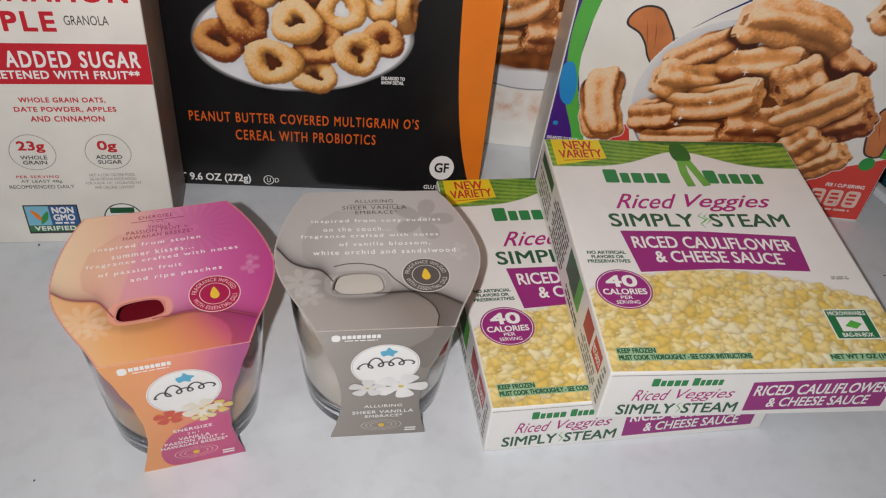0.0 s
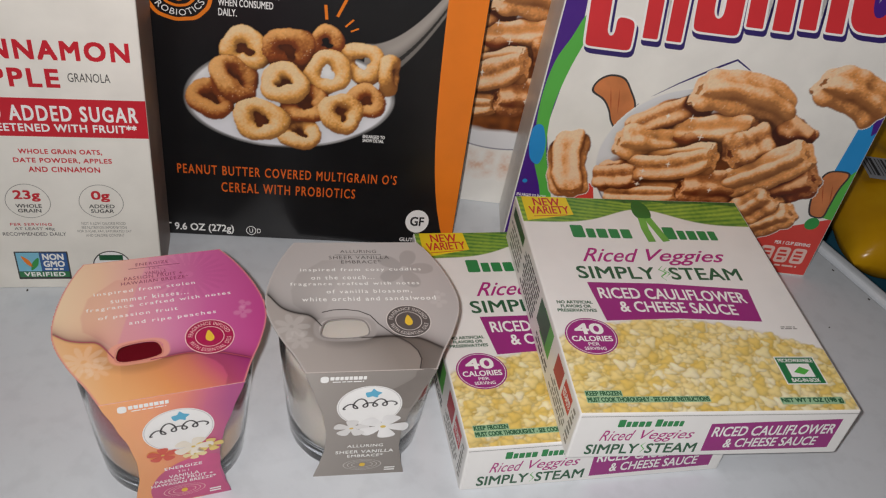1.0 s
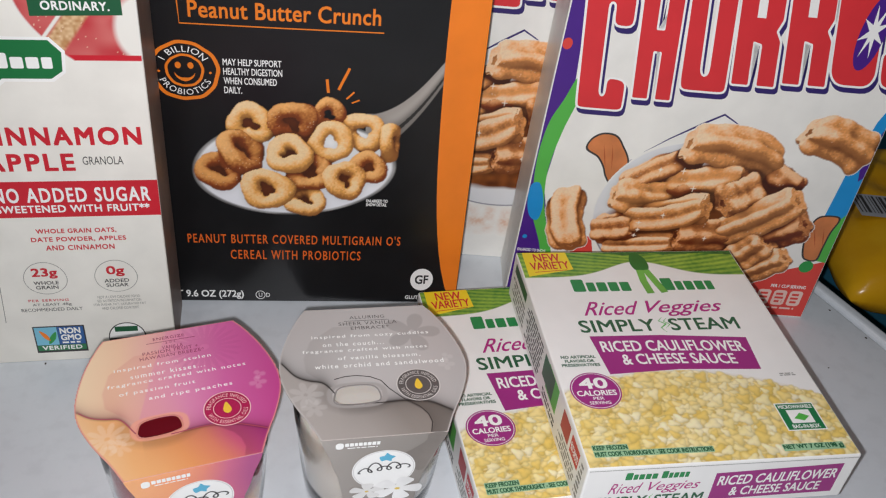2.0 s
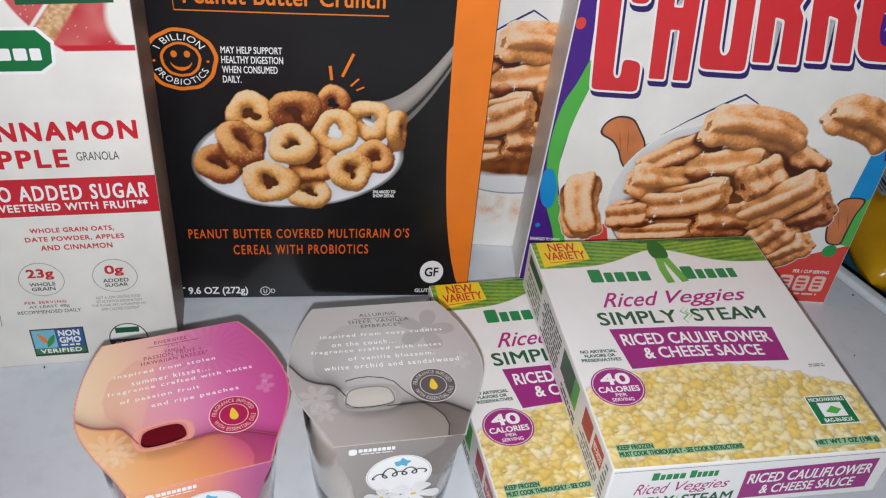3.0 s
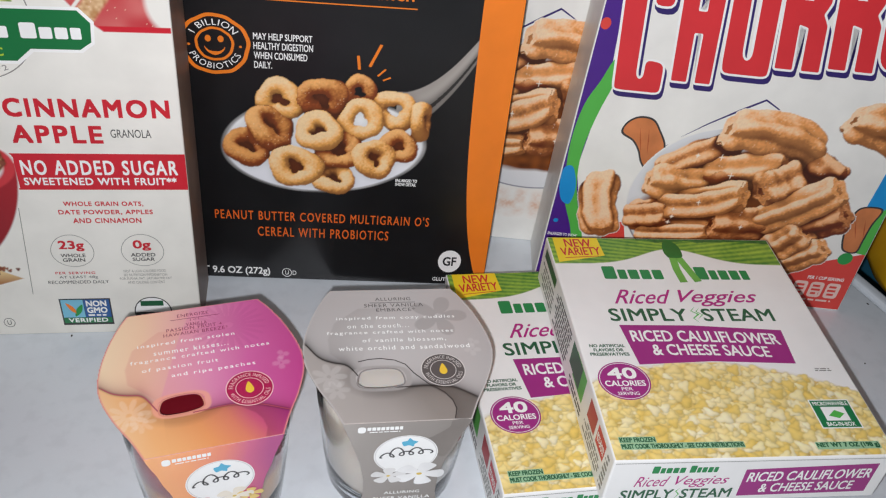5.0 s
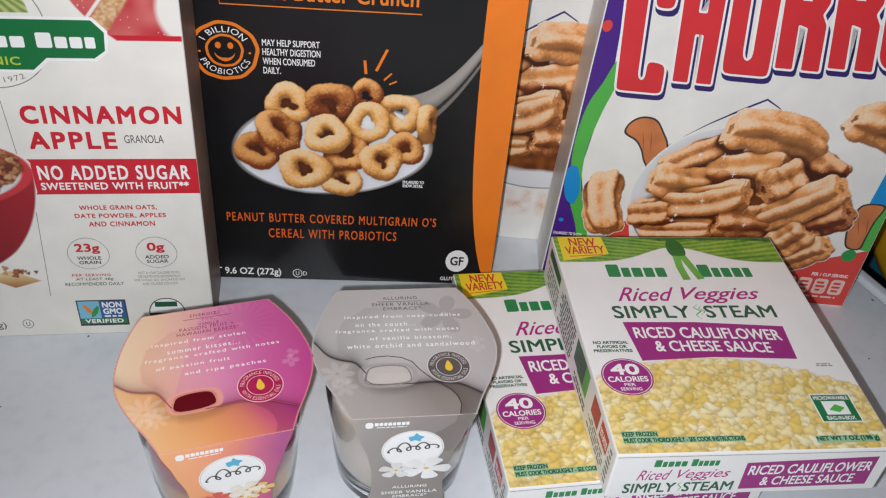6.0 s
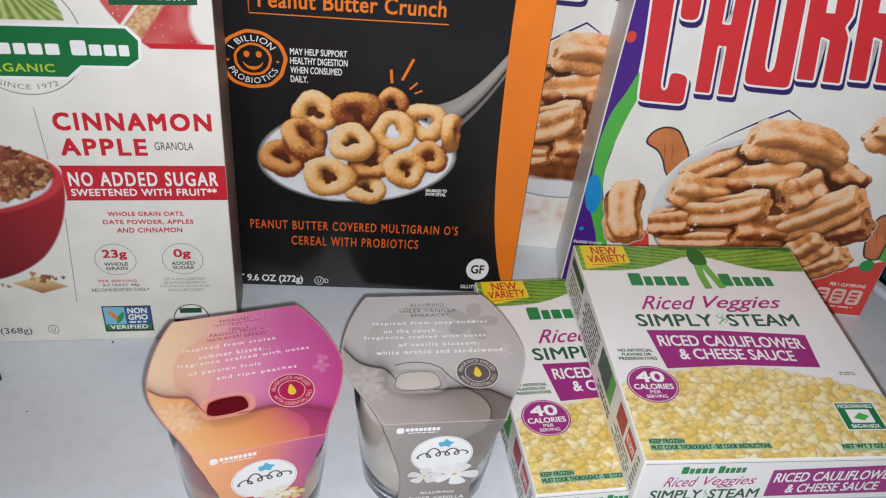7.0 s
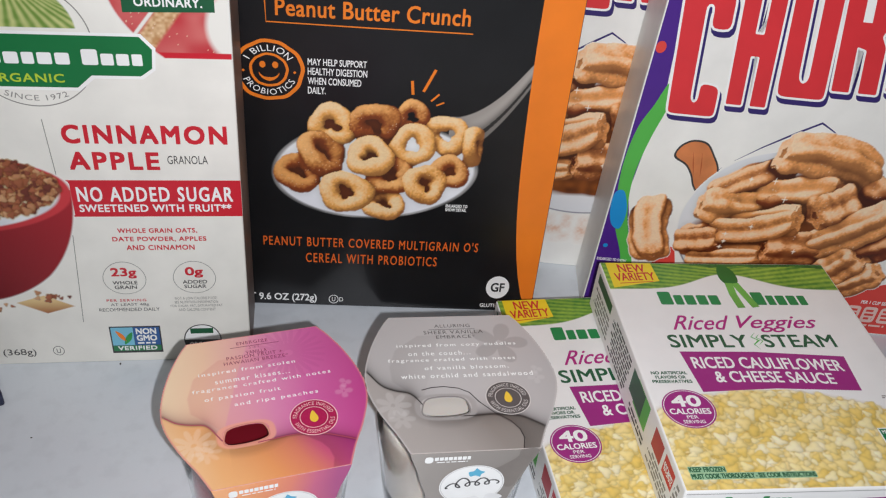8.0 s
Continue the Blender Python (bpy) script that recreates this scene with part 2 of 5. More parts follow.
class Canvas:
    """A raster of ink over a face, in millimetres, from which a fine mesh is made."""

    def __init__(self, u0, v0, u1, v1, seed, ground="f3f1ea"):
        self.u0, self.v0 = u0, v0
        self.nx, self.ny = int((u1 - u0) / RES) + 1, int((v1 - v0) / RES) + 1
        self.X, self.Y = np.meshgrid(u0 + RES * np.arange(self.nx), v0 + RES * np.arange(self.ny))
        self.rgb = np.ones((self.ny, self.nx, 3)) * np.asarray(lin(ground))
        self.a = np.zeros((self.ny, self.nx))
        self.rng = np.random.RandomState(seed)
        self.z = np.full((self.ny, self.nx), -50.0)
        self.n = np.zeros((self.ny, self.nx, 3))
        self.tone = np.zeros((self.ny, self.nx))

    def cloud(self, cell):
        """Smooth random field from 0 to 1 with features of about cell mm."""
        gx, gy = int(self.nx * RES / cell) + 3, int(self.ny * RES / cell) + 3
        g = self.rng.rand(gy, gx)
        x, y = (self.X - self.u0) / cell, (self.Y - self.v0) / cell
        i, j = x.astype(int), y.astype(int)
        fx, fy = x - i, y - j
        fx, fy = fx * fx * (3 - 2 * fx), fy * fy * (3 - 2 * fy)
        return (g[j, i] * (1 - fx) + g[j, i + 1] * fx) * (1 - fy) + (g[j + 1, i] * (1 - fx) + g[j + 1, i + 1] * fx) * fy

    def put(self, alpha, colour):
        al = np.clip(alpha, 0, 1)
        colour = np.asarray(colour, float)
        if colour.ndim == 1:
            colour = np.broadcast_to(colour, self.rgb.shape)
        self.rgb = self.rgb * (1 - al[..., None]) + colour * al[..., None]
        self.a = np.maximum(self.a, al)

    def window(self, cx, cy, r):
        i0, i1 = int((cx - r - self.u0) / RES), int((cx + r - self.u0) / RES) + 2
        j0, j1 = int((cy - r - self.v0) / RES), int((cy + r - self.v0) / RES) + 2
        return slice(max(j0, 0), max(min(j1, self.ny), 0)), slice(max(i0, 0), max(min(i1, self.nx), 0))

    def mesh(self, name, place, parent, mat, h=0.06, label=""):
        on = self.a > 0.02
        quad = on[:-1, :-1] | on[1:, :-1] | on[:-1, 1:] | on[1:, 1:]
        need = np.zeros_like(on)
        for dj in (0, 1):
            for di in (0, 1):
                need[dj:self.ny - 1 + dj, di:self.nx - 1 + di] |= quad
        index = -np.ones(on.shape, int)
        index[need] = np.arange(need.sum())
        co = [place(x, y, h) for x, y in zip(self.X[need], self.Y[need])]
        j, i = np.nonzero(quad)
        faces = np.stack([index[j, i], index[j, i + 1], index[j + 1, i + 1], index[j + 1, i]], 1)
        ob = lay(name, co, faces.tolist(), mat, parent)
        at = ob.data.attributes.new("paint", "FLOAT_COLOR", "POINT")
        c = np.ones((need.sum(), 4))
        c[:, :3] = np.clip(self.rgb[need], 0, 1)
        at.data.foreach_set("color", c.ravel())
        if label:
            tagged(ob, label)
        return ob


def fade(d, soft=0.5):
    """1 inside (d < 0), 0 outside, over a soft edge in mm."""
    return np.clip(0.5 - d / soft, 0, 1)


def blend(a, b, t):
    return np.asarray(a)[None, None] * (1 - t[..., None]) + np.asarray(b)[None, None] * t[..., None]


def splat(cv, pts, nrm, tone):
    """Lays a cloud of surface points into the canvas, nearest first."""
    i = np.round((pts[:, 0] - cv.u0) / RES).astype(int)
    j = np.round((pts[:, 1] - cv.v0) / RES).astype(int)
    ok = (i >= 0) & (i < cv.nx) & (j >= 0) & (j < cv.ny) & (nrm[:, 2] > -0.05)
    i, j, pts, nrm, tone = i[ok], j[ok], pts[ok], nrm[ok], tone[ok]
    order = np.argsort(pts[:, 2], kind="stable")
    i, j, z, nrm, tone = i[order], j[order], pts[order, 2], nrm[order], tone[order]
    top = z >= cv.z[j, i]
    i, j, z, nrm, tone = i[top], j[top], z[top], nrm[top], tone[top]
    cv.z[j, i], cv.n[j, i], cv.tone[j, i] = z, nrm, tone


def turn_to(ang, tilt):
    """Rows: the piece's own axes in the picture, turned by ang and tipped by tilt (degrees)."""
    return np.array(Matrix.Rotation(radians(ang), 3, "Z") @ Matrix.Rotation(radians(tilt), 3, "Y"))


def cereal_ring(cv, cx, cy, rx, ry, ang, brown, lift=0.0, open_hole=0):
    """One cereal ring: a plump uneven torus, tipped so that it shows as an ellipse."""
    big, small = max(rx, ry), min(rx, ry)
    thick = 0.345 * big
    major = big - thick
    tip = math.degrees(math.acos(max(0.25, min(1.0, (small - 0.75 * thick) / major))))
    th, ph = np.meshgrid(np.linspace(0, 2 * np.pi, 420), np.linspace(0, 2 * np.pi, 190))
    k = cv.rng.rand(6) * 6.28
    tube = thick * (1 + 0.15 * np.sin(2 * th + k[0]) + 0.07 * np.sin(5 * th + k[1]) + 0.03 * np.sin(9 * th + 4 * ph + k[2]) + 0.02 * np.sin(17 * th + 7 * ph + k[3]))
    ring_r = major * (1 + 0.09 * np.sin(3 * th + k[4]) + 0.06 * np.sin(2 * th + k[5]))
    p = np.stack([(ring_r + tube * np.cos(ph)) * np.cos(th), (ring_r + tube * np.cos(ph)) * np.sin(th), tube * np.sin(ph)], -1).reshape(-1, 3)
    n = np.stack([np.cos(ph) * np.cos(th), np.cos(ph) * np.sin(th), np.sin(ph)], -1).reshape(-1, 3)
    m = turn_to(ang + (90 if rx >= ry else 0), tip * (1 if math.sin(cx * 7) > -0.3 else -1))
    splat(cv, p @ m.T + np.array([cx, cy, thick * 0.7 + lift]), n @ m.T, np.full(len(p), brown))
    if not open_hole:
        # the far wall of the hole, in its own shade
        rr, aa = np.meshgrid(np.linspace(0, major, 60), np.linspace(0, 2 * np.pi, 120))
        back = np.stack([rr * np.cos(aa), rr * np.sin(aa), 0 * rr - 0.45 * thick], -1).reshape(-1, 3)
        splat(cv, back @ m.T + np.array([cx, cy, thick * 0.7 + lift]), np.tile(np.array([0.25, -0.75, 0.6]), (len(back), 1)), np.full(len(back), brown + 0.3))


def churro(cv, cx, cy, length, wide, ang, bend, tone, lift=0.0):
    """One churro piece: a ridged bent tube whose open star-shaped end turns to the viewer."""
    t, ph = np.meshgrid(np.linspace(-1, 1, 300), np.linspace(0, 2 * np.pi, 300))
    k = cv.rng.rand(4) * 6.28
    def section(a, w):
        return wide / 2 * (1 + 0.17 * np.cos(5 * a + k[0]) + 0.05 * np.sin(2.3 * w + k[1]) + 0.03 * np.sin(4.1 * w + 2 * a + k[2]) + 0.02 * np.sin(6.3 * w - 3 * a + k[3]))
    r = section(ph, t * 2) * (1 - 0.24 * t ** 10)
    off = bend * wide * 0.5 * (t * t - 0.4)
    p = np.stack([t * length / 2, off + r * np.cos(ph), r * np.sin(ph)], -1)
    du, dv = np.gradient(p, axis=1), np.gradient(p, axis=0)
    n = np.cross(du, dv)
    n /= np.maximum(np.linalg.norm(n, axis=-1, keepdims=True), 1e-9)
    n *= np.where((n[..., 1:2] * np.cos(ph)[..., None] + n[..., 2:3] * np.sin(ph)[..., None]) < 0, -1, 1)
    rho, ph2 = np.meshgrid(np.linspace(0, 1, 90), np.linspace(0, 2 * np.pi, 260))
    sec = section(ph2, 2.0) * 0.8 * rho
    deep = np.where(rho < 0.36, -0.22 * wide, 0.03 * wide * np.sin(rho * 9))
    cap = np.stack([length / 2 + deep - 0.06 * wide * rho ** 4, bend * wide * 0.3 + sec * np.cos(ph2), sec * np.sin(ph2)], -1).reshape(-1, 3)
    cn = np.tile(np.array([0.93, 0.0, 0.36]), (len(cap), 1))
    side = 1 if math.sin(cx * 3 + cy) > 0 else -1
    m = turn_to(ang + (0 if side > 0 else 180), -26)
    base = np.array([cx, cy, wide * 0.45 + lift])
    splat(cv, p.reshape(-1, 3) @ m.T + base, n.reshape(-1, 3) @ m.T, np.full(p[..., 0].size, tone))
    for back in (0.04, 0.12, 0.2):
        plug = cap.copy()
        plug[:, 0] = length / 2 - back * wide
        splat(cv, plug @ m.T + base, np.tile(np.array([0.3, -0.4, 0.8]), (len(plug), 1)), np.full(len(plug), tone + 0.08))
    face = cn @ m.T
    face[rho.ravel() < 0.36] = (0.35, -0.3, 0.85)
    splat(cv, cap @ m.T + base, face, tone + np.where(rho.ravel() < 0.36, 0.12, 0.02))


def blur(a, mm):
    """A soft running mean over about mm millimetres each way."""
    k = max(1, int(mm / RES))
    for axis in (0, 1):
        for _ in range(2):
            pad = [(k, k) if i == axis else (0, 0) for i in range(2)]
            c = np.cumsum(np.pad(a, pad, mode="edge"), axis=axis)
            c = np.insert(c, 0, 0, axis=axis)
            n = a.shape[axis]
            a = (np.take(c, np.arange(2 * k + 1, 2 * k + 1 + n), axis=axis) - np.take(c, np.arange(n), axis=axis)) / (2 * k + 1)
    return a


def shade_food(cv, pale, gold, brown, glow, rough=0.5):
    """Inks the pieces laid into the canvas as a photographer's lamp from above would show them."""
    on = cv.z > -20
    fl = np.where(on, cv.z, 0)
    occl = np.clip(1 - 0.14 * (blur(fl, 1.8) - fl) - 0.085 * (blur(fl, 6) - fl), 0.13, 1.18)
    n = cv.n + 0.3 * np.stack([cv.cloud(0.9) - 0.5, cv.cloud(0.9) - 0.5, np.zeros_like(fl)], -1) + 0.16 * np.stack([cv.cloud(2.4) - 0.5, cv.cloud(2.4) - 0.5, np.zeros_like(fl)], -1)
    n /= np.maximum(np.linalg.norm(n, axis=-1, keepdims=True), 1e-6)
    lamp_dir = np.array([-0.38, 0.70, 0.60])
    lit = np.clip(n @ lamp_dir, 0, 1)
    light = (0.26 + 0.20 * n[..., 2] + 0.80 * lit) * occl
    t = np.clip(1.8 * cv.tone + 0.22 + 0.55 * rough * (cv.cloud(5) - 0.45) + 1.15 * (0.76 - light), 0, 1)
    col = blend(lin(gold), lin(brown), t) * np.clip(0.16 + 0.94 * light, 0.07, 1.2)[..., None]
    hot = (np.clip((light - 0.93) * 1.8, 0, 0.7) * np.clip(1 - 2.4 * cv.tone, 0.1, 1))[..., None]
    col = col * (1 - hot) + np.asarray(lin(pale)) * hot
    grain = (cv.cloud(0.6) > 0.93) & (light > 0.55)
    col = np.where(grain[..., None], col * 0.6 + np.asarray(lin(glow)) * 0.4, col)
    # contact shade on the ground round the pieces
    shade = np.clip(blur(on.astype(float), 2.5), 0, 1) * ~on
    cv.rgb = cv.rgb * (1 - 0.3 * shade[..., None] * (cv.a > 0.5)[..., None])
    col = col * (0.93 + 0.14 * cv.cloud(0.7))[..., None]
    cv.put(np.clip(blur(on.astype(float), 0.3) * 1.6 - 0.3, 0, 1) * on, col)


def crumbs(cv, inside, count, size, cols, rng, deep=0.35):
    """Many small lit lumps laid over one another inside a mask function."""
    k = 0
    while k < count:
        cx = cv.u0 + rng.rand() * cv.nx * RES
        cy = cv.v0 + rng.rand() * cv.ny * RES
        k += 1
        if not inside(cx, cy):
            continue
        r = size * rng.uniform(0.6, 1.3)
        w = cv.window(cx, cy, r * 1.5)
        x, y = cv.X[w] - cx, cv.Y[w] - cy
        if x.size == 0:
            continue
        a = rng.rand() * 6.28
        e = rng.uniform(0.6, 0.95)
        p, q = (x * math.cos(a) + y * math.sin(a)) / r, (-x * math.sin(a) + y * math.cos(a)) / (r * e)
        d = np.hypot(p, q) + 0.22 * np.sin(3 * np.arctan2(q, p) + a * 5)
        base = np.asarray(cols[rng.randint(len(cols))])
        light = 0.74 + 0.34 * np.sqrt(np.clip(1 - d * d, 0, 1)) + 0.13 * (y - x) / r * 0.8
        al = fade((d - 1) * r, 0.55)[..., None]
        cv.rgb[w] = cv.rgb[w] * (1 - al) + base * np.clip(light, 0.3, 1.2)[..., None] * al
        sh = deep * (fade((d - 1.28) * r, 0.9)[..., None] - al).clip(0, 1)
        cv.rgb[w] *= 1 - sh * np.array((0.5, 0.75, 1.3))
        cv.a[w] = np.maximum(cv.a[w], al[..., 0])

# ---- room and table ----
def slab(name, x0, x1, y0, y1, z0, z1, mat, label, r=0.0):
    bm = bmesh.new()
    bmesh.ops.create_cube(bm, size=1)
    for v in bm.verts:
        v.co = Vector(((x0 + x1) / 2 + v.co.x * (x1 - x0), (y0 + y1) / 2 + v.co.y * (y1 - y0), (z0 + z1) / 2 + v.co.z * (z1 - z0)))
    if r:
        bmesh.ops.bevel(bm, geom=bm.edges[:], offset=r, segments=3, affect="EDGES", profile=0.5)
    ob = part(name, bm, mat, None)
    return tagged(ob, label, name.split("_")[0], kind="structure")


wall_paint = plain("wall_paint", (0.55, 0.56, 0.56), (0.6, 0.61, 0.61), 3, 0.8)
slab("floor", -1.8, 1.8, -1.5, 2.1, -0.82, -0.72, plain("floor_boards", (0.2, 0.15, 0.11), (0.3, 0.22, 0.16), 8, 0.5), "plain brown floor under the table")
slab("ceiling", -1.8, 1.8, -1.5, 2.1, 2.4, 2.5, wall_paint, "plain pale ceiling over the table")
slab("wall_north", -1.8, 1.8, 2.0, 2.1, -0.72, 2.4, wall_paint, "plain pale painted wall")
slab("wall_south", -1.8, 1.8, -1.5, -1.4, -0.72, 2.4, wall_paint, "plain pale painted wall")
slab("wall_west", -1.8, -1.7, -1.4, 2.0, -0.72, 2.4, wall_paint, "plain pale painted wall")
slab("wall_east", 1.7, 1.8, -1.4, 2.0, -0.72, 2.4, wall_paint, "plain pale painted wall")

TABLE_TURN = 20.7
white_top = table_mat()
table = thing("table", pose(0.2923, 0.4125, 0, 0, 0, TABLE_TURN), "white laminate table with a rounded raised rim", "table")


def table_part(name, x0, x1, y0, y1, z0, z1, r):
    bm = bmesh.new()
    bmesh.ops.create_cube(bm, size=1)
    for v in bm.verts:
        v.co = Vector(((x0 + x1) / 2 + v.co.x * (x1 - x0), (y0 + y1) / 2 + v.co.y * (y1 - y0), (z0 + z1) / 2 + v.co.z * (z1 - z0)))
    bmesh.ops.bevel(bm, geom=bm.edges[:], offset=r, segments=3, affect="EDGES", profile=0.5)
    return part(name, bm, white_top, table)


table_part("tabletop", -1.1, 0.0, -0.55, 0.62, -0.03, 0.0, 0.004)
table_part("edge_rim", 0.0005, 0.010, -0.55, 0.62, -0.034, 0.0022, 0.003)
for lx, ly in ((-0.08, -0.45), (-0.08, 0.5), (-1.0, -0.45), (-1.0, 0.5)):
    table_part("leg", lx - 0.02, lx + 0.02, ly - 0.02, ly + 0.02, -0.72, -0.0305, 0.003)

# ---- the printed inks ----
WHITE = paper("f3f1ea", 0.4)
CREAM = paper("f1eee4", 0.42)
PURE = paper("fbfaf6", 0.42)
BLACK = paper("121214", 0.36, 0.25)
ORANGE = paper("f58220", 0.4)
TANGERINE = paper("f06c22", 0.4)
RED = paper("cf2030", 0.4)
MAGENTA = paper("a0287f", 0.4)
DARKGREEN = paper("1d5c3a", 0.4)
GREEN = paper("2f9a4a", 0.4)
YELLOW = paper("f4d62a", 0.4)
GREY = paper("8d8a84", 0.45)
INK = paper("3a3838", 0.45)
PURPLE = paper("4b2187", 0.4)
BLUE = paper("1b93d6", 0.4)
LIME = paper("56b84c", 0.4)
NAVY = paper("33246a", 0.4)
CORAL = paper("e0473e", 0.4)
PHOTO = painted(0.4)
PHOTO_GLOSS = painted(0.5)

# ---- black cereal carton ----
def black_carton():
    k = thing("cereal_box", pose(0, 0.4218, 0, 0, 0, 0), "black cereal carton with orange edge and pictured cereal rings", "cereal box", "cereal boxes standing at the back")
    board_box("carton", -181, 22.4, 41, 300, BLACK, k, 0.9)
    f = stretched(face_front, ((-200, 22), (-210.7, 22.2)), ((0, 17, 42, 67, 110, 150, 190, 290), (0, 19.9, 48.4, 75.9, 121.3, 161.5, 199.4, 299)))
    edge = [(22.0 - 0.3, 0.6), (17, 0.6)]
    for i in range(25):
        v = 12 * i
        edge.append((0.8 + 17.5 * math.exp(-v / 42.0) + 0.00022 * max(0, v - 150) ** 2, max(v, 0.7)))
    edge.append((21.7, 284))
    flat("orange_band", edge, f, ORANGE, k)
    text("Peanut Butter Crunch", -126, 177.6, -33, 187, f, ORANGE, k, 0.012, 0, 1.05)
    stroke("title_rule", [(-131, 189), (-130.6, 173.8), (-80, 173.4), (-31, 173.4)], 0.7, f, ORANGE, k)
    ring("badge_ring", -130, 146.5, 15.4, 17.4, f, ORANGE, k, 0.08, 0.25)
    ring("badge_ring", -130, 146.5, 8.2, 9.6, f, ORANGE, k, 0.08, 0.1)
    for s in (-1, 1):
        flat("eye", disc(-130 + s * 3.1, 149.3, 1.5, 1.9, 16), f, ORANGE, k)
        flat("dot", disc(-130 + s * 12.6, 145.5, 0.7, 0.7, 12), f, ORANGE, k)
    stroke("smile", [(-130 + 5.2 * math.cos(radians(a)), 146.2 + 5 * math.sin(radians(a))) for a in range(195, 346, 15)], 2.2, f, ORANGE, k, 0.09, True)
    arc_text("1 BILLION", -130, 146.5, 12.5, 3.6, 150, 32, f, PURE, k)
    arc_text("PROBIOTICS", -130, 146.5, 12.5, 3.4, 205, 335, f, PURE, k)
    for i, (s, w) in enumerate((("MAY HELP SUPPORT", 29), ("HEALTHY DIGESTION", 29.3), ("WHEN CONSUMED", 26.5), ("DAILY.", 8.8))):
        text(s, -111, 150.3 - 5.4 * i, -111 + w, 154.2 - 5.4 * i, f, PURE, k, 0.008)
    for a, b, w in (((-59, 144.5), (-58.2, 136.5), 1.5), ((-47.5, 151.5), (-53, 138.5), 1.5), ((-44.8, 137.5), (-48.8, 133.2), 1.0), ((-42, 132.8), (-46, 130.8), 0.9)):
        stroke("spark", [a, b], w, f, ORANGE, k)
    text("PEANUT BUTTER COVERED MULTIGRAIN O'S", -136.5, 39.6, -15, 45.6, f, TANGERINE, k, 0.006, 0, 1.22)
    text("CEREAL WITH PROBIOTICS", -113, 29.2, -38, 35.2, f, TANGERINE, k, 0.006, 0, 1.22)
    text("ENLARGED TO", -36, 68.3, -24, 70.2, f, PURE, k, 0.02)
    text("SHOW DETAIL", -36, 65.8, -24.4, 67.7, f, PURE, k, 0.02)
    text("NET WT 9.6 OZ (272g)", -164, 1.8, -107, 7.6, f, PURE, k, 0.012)
    ring("mark_ring", -97, 4.6, 2.5, 2.9, f, PURE, k, 0.08, 0, 24)
    text("U", -98, 3.2, -96, 6.0, f, PURE, k)
    text("D", -93.6, 3.2, -91.4, 6.0, f, PURE, k)
    flat("round_badge", disc(-0.3, 16.3, 6.9, 7.6), f, PURE, k)
    text("GF", -4.2, 13.4, 3.6, 19.2, f, BLACK, k, 0.02)
    text("GLUTEN FREE", -9.5, 2.6, 10, 5.0, f, PURE, k, 0.015)
    cv = Canvas(-136, 54, 21, 168, 3, "101012")
    steel = np.clip(0.32 + 0.5 * (cv.cloud(9) - 0.4), 0.05, 0.9)
    # handle: a tapering bent band up to the right
    t = np.clip((cv.X + 34) / 55, 0, 1)
    mid = 112 + 22 * t + 60 * t * t
    half = 12.5 - 9.5 * t + 1.5 * t * t
    dist = np.abs(cv.Y - mid) - half
    lane = (cv.Y - mid) / np.maximum(half, 1)
    tone = np.clip(0.46 + 0.26 * lane - 0.28 * (np.abs(lane + 0.45) < 0.16) + 0.1 * np.sin(lane * 5), 0.04, 0.75)
    cv.put(fade(dist, 0.7) * (cv.X > -38) * fade(cv.X - 1 - 3 * np.exp(-cv.Y / 80), 0.6), tone[..., None] * np.asarray((0.62, 0.56, 0.5)))
    x, y = cv.X + 75.5, cv.Y - 89
    e = np.hypot((x + 0.06 * y) / 55, (y - 0.07 * x) / np.where(y < 0, 29.5, 31))
    cv.put(fade((e - 1) * 30, 0.6), steel[..., None] * np.asarray((0.7, 0.68, 0.66)))
    cv.put(fade((e - 0.965) * 30, 0.9), blend(lin("f2f2f6"), lin("fdfdfb"), np.clip(0.5 + y / 40, 0, 1)))
    lift = 0.0
    # centre, half width and height, tilt, brownness, open to the milk
    for cx, cy, rx, ry, ang, br, through_hole in ((-98.8, 115.9, 10.6, 11.9, 20, -0.22, 0), (-76.7, 117.2, 12.8, 11.4, 0, 0.34, 0), (-57.8, 123, 9, 8.2, 0, 0.32, 1), (-38.8, 113.1, 10, 11.6, 0, -0.06, 1),
                                                  (-24.8, 107.7, 4.4, 10.6, 0, -0.02, 0), (-104, 98.6, 13.4, 9.4, -52, 0.3, 0), (-56.7, 105.9, 10.6, 11.8, 10, -0.14, 1), (-116.5, 86.6, 11.8, 10, -10, 0.4, 0),
                                                  (-36, 90.8, 9.6, 9.6, -10, 0.3, 0), (-70, 68.4, 10.6, 8.4, 0, -0.04, 0), (-67.1, 86.7, 11.4, 10.2, 14, 0.32, 0), (-48.5, 82.3, 9.8, 11.8, 15, 0.02, 0),
                                                  (-78.7, 97.9, 12.4, 9.4, 14, -0.16, 0), (-91.1, 75.4, 12.6, 12, 5, -0.1, 0)):
        lift += 1.3
        cereal_ring(cv, cx, cy, rx * 1.09, ry * 1.07, ang, br, lift, through_hole)
    shade_food(cv, "fbe4b8", "eeaa58", "9c4a1c", "fce8c4", 0.38)
    cv.mesh("food_picture", f, k, PHOTO_GLOSS, 0.05, "printed spoonful of golden cereal rings in milk")
    return gather(k, ("carton",))


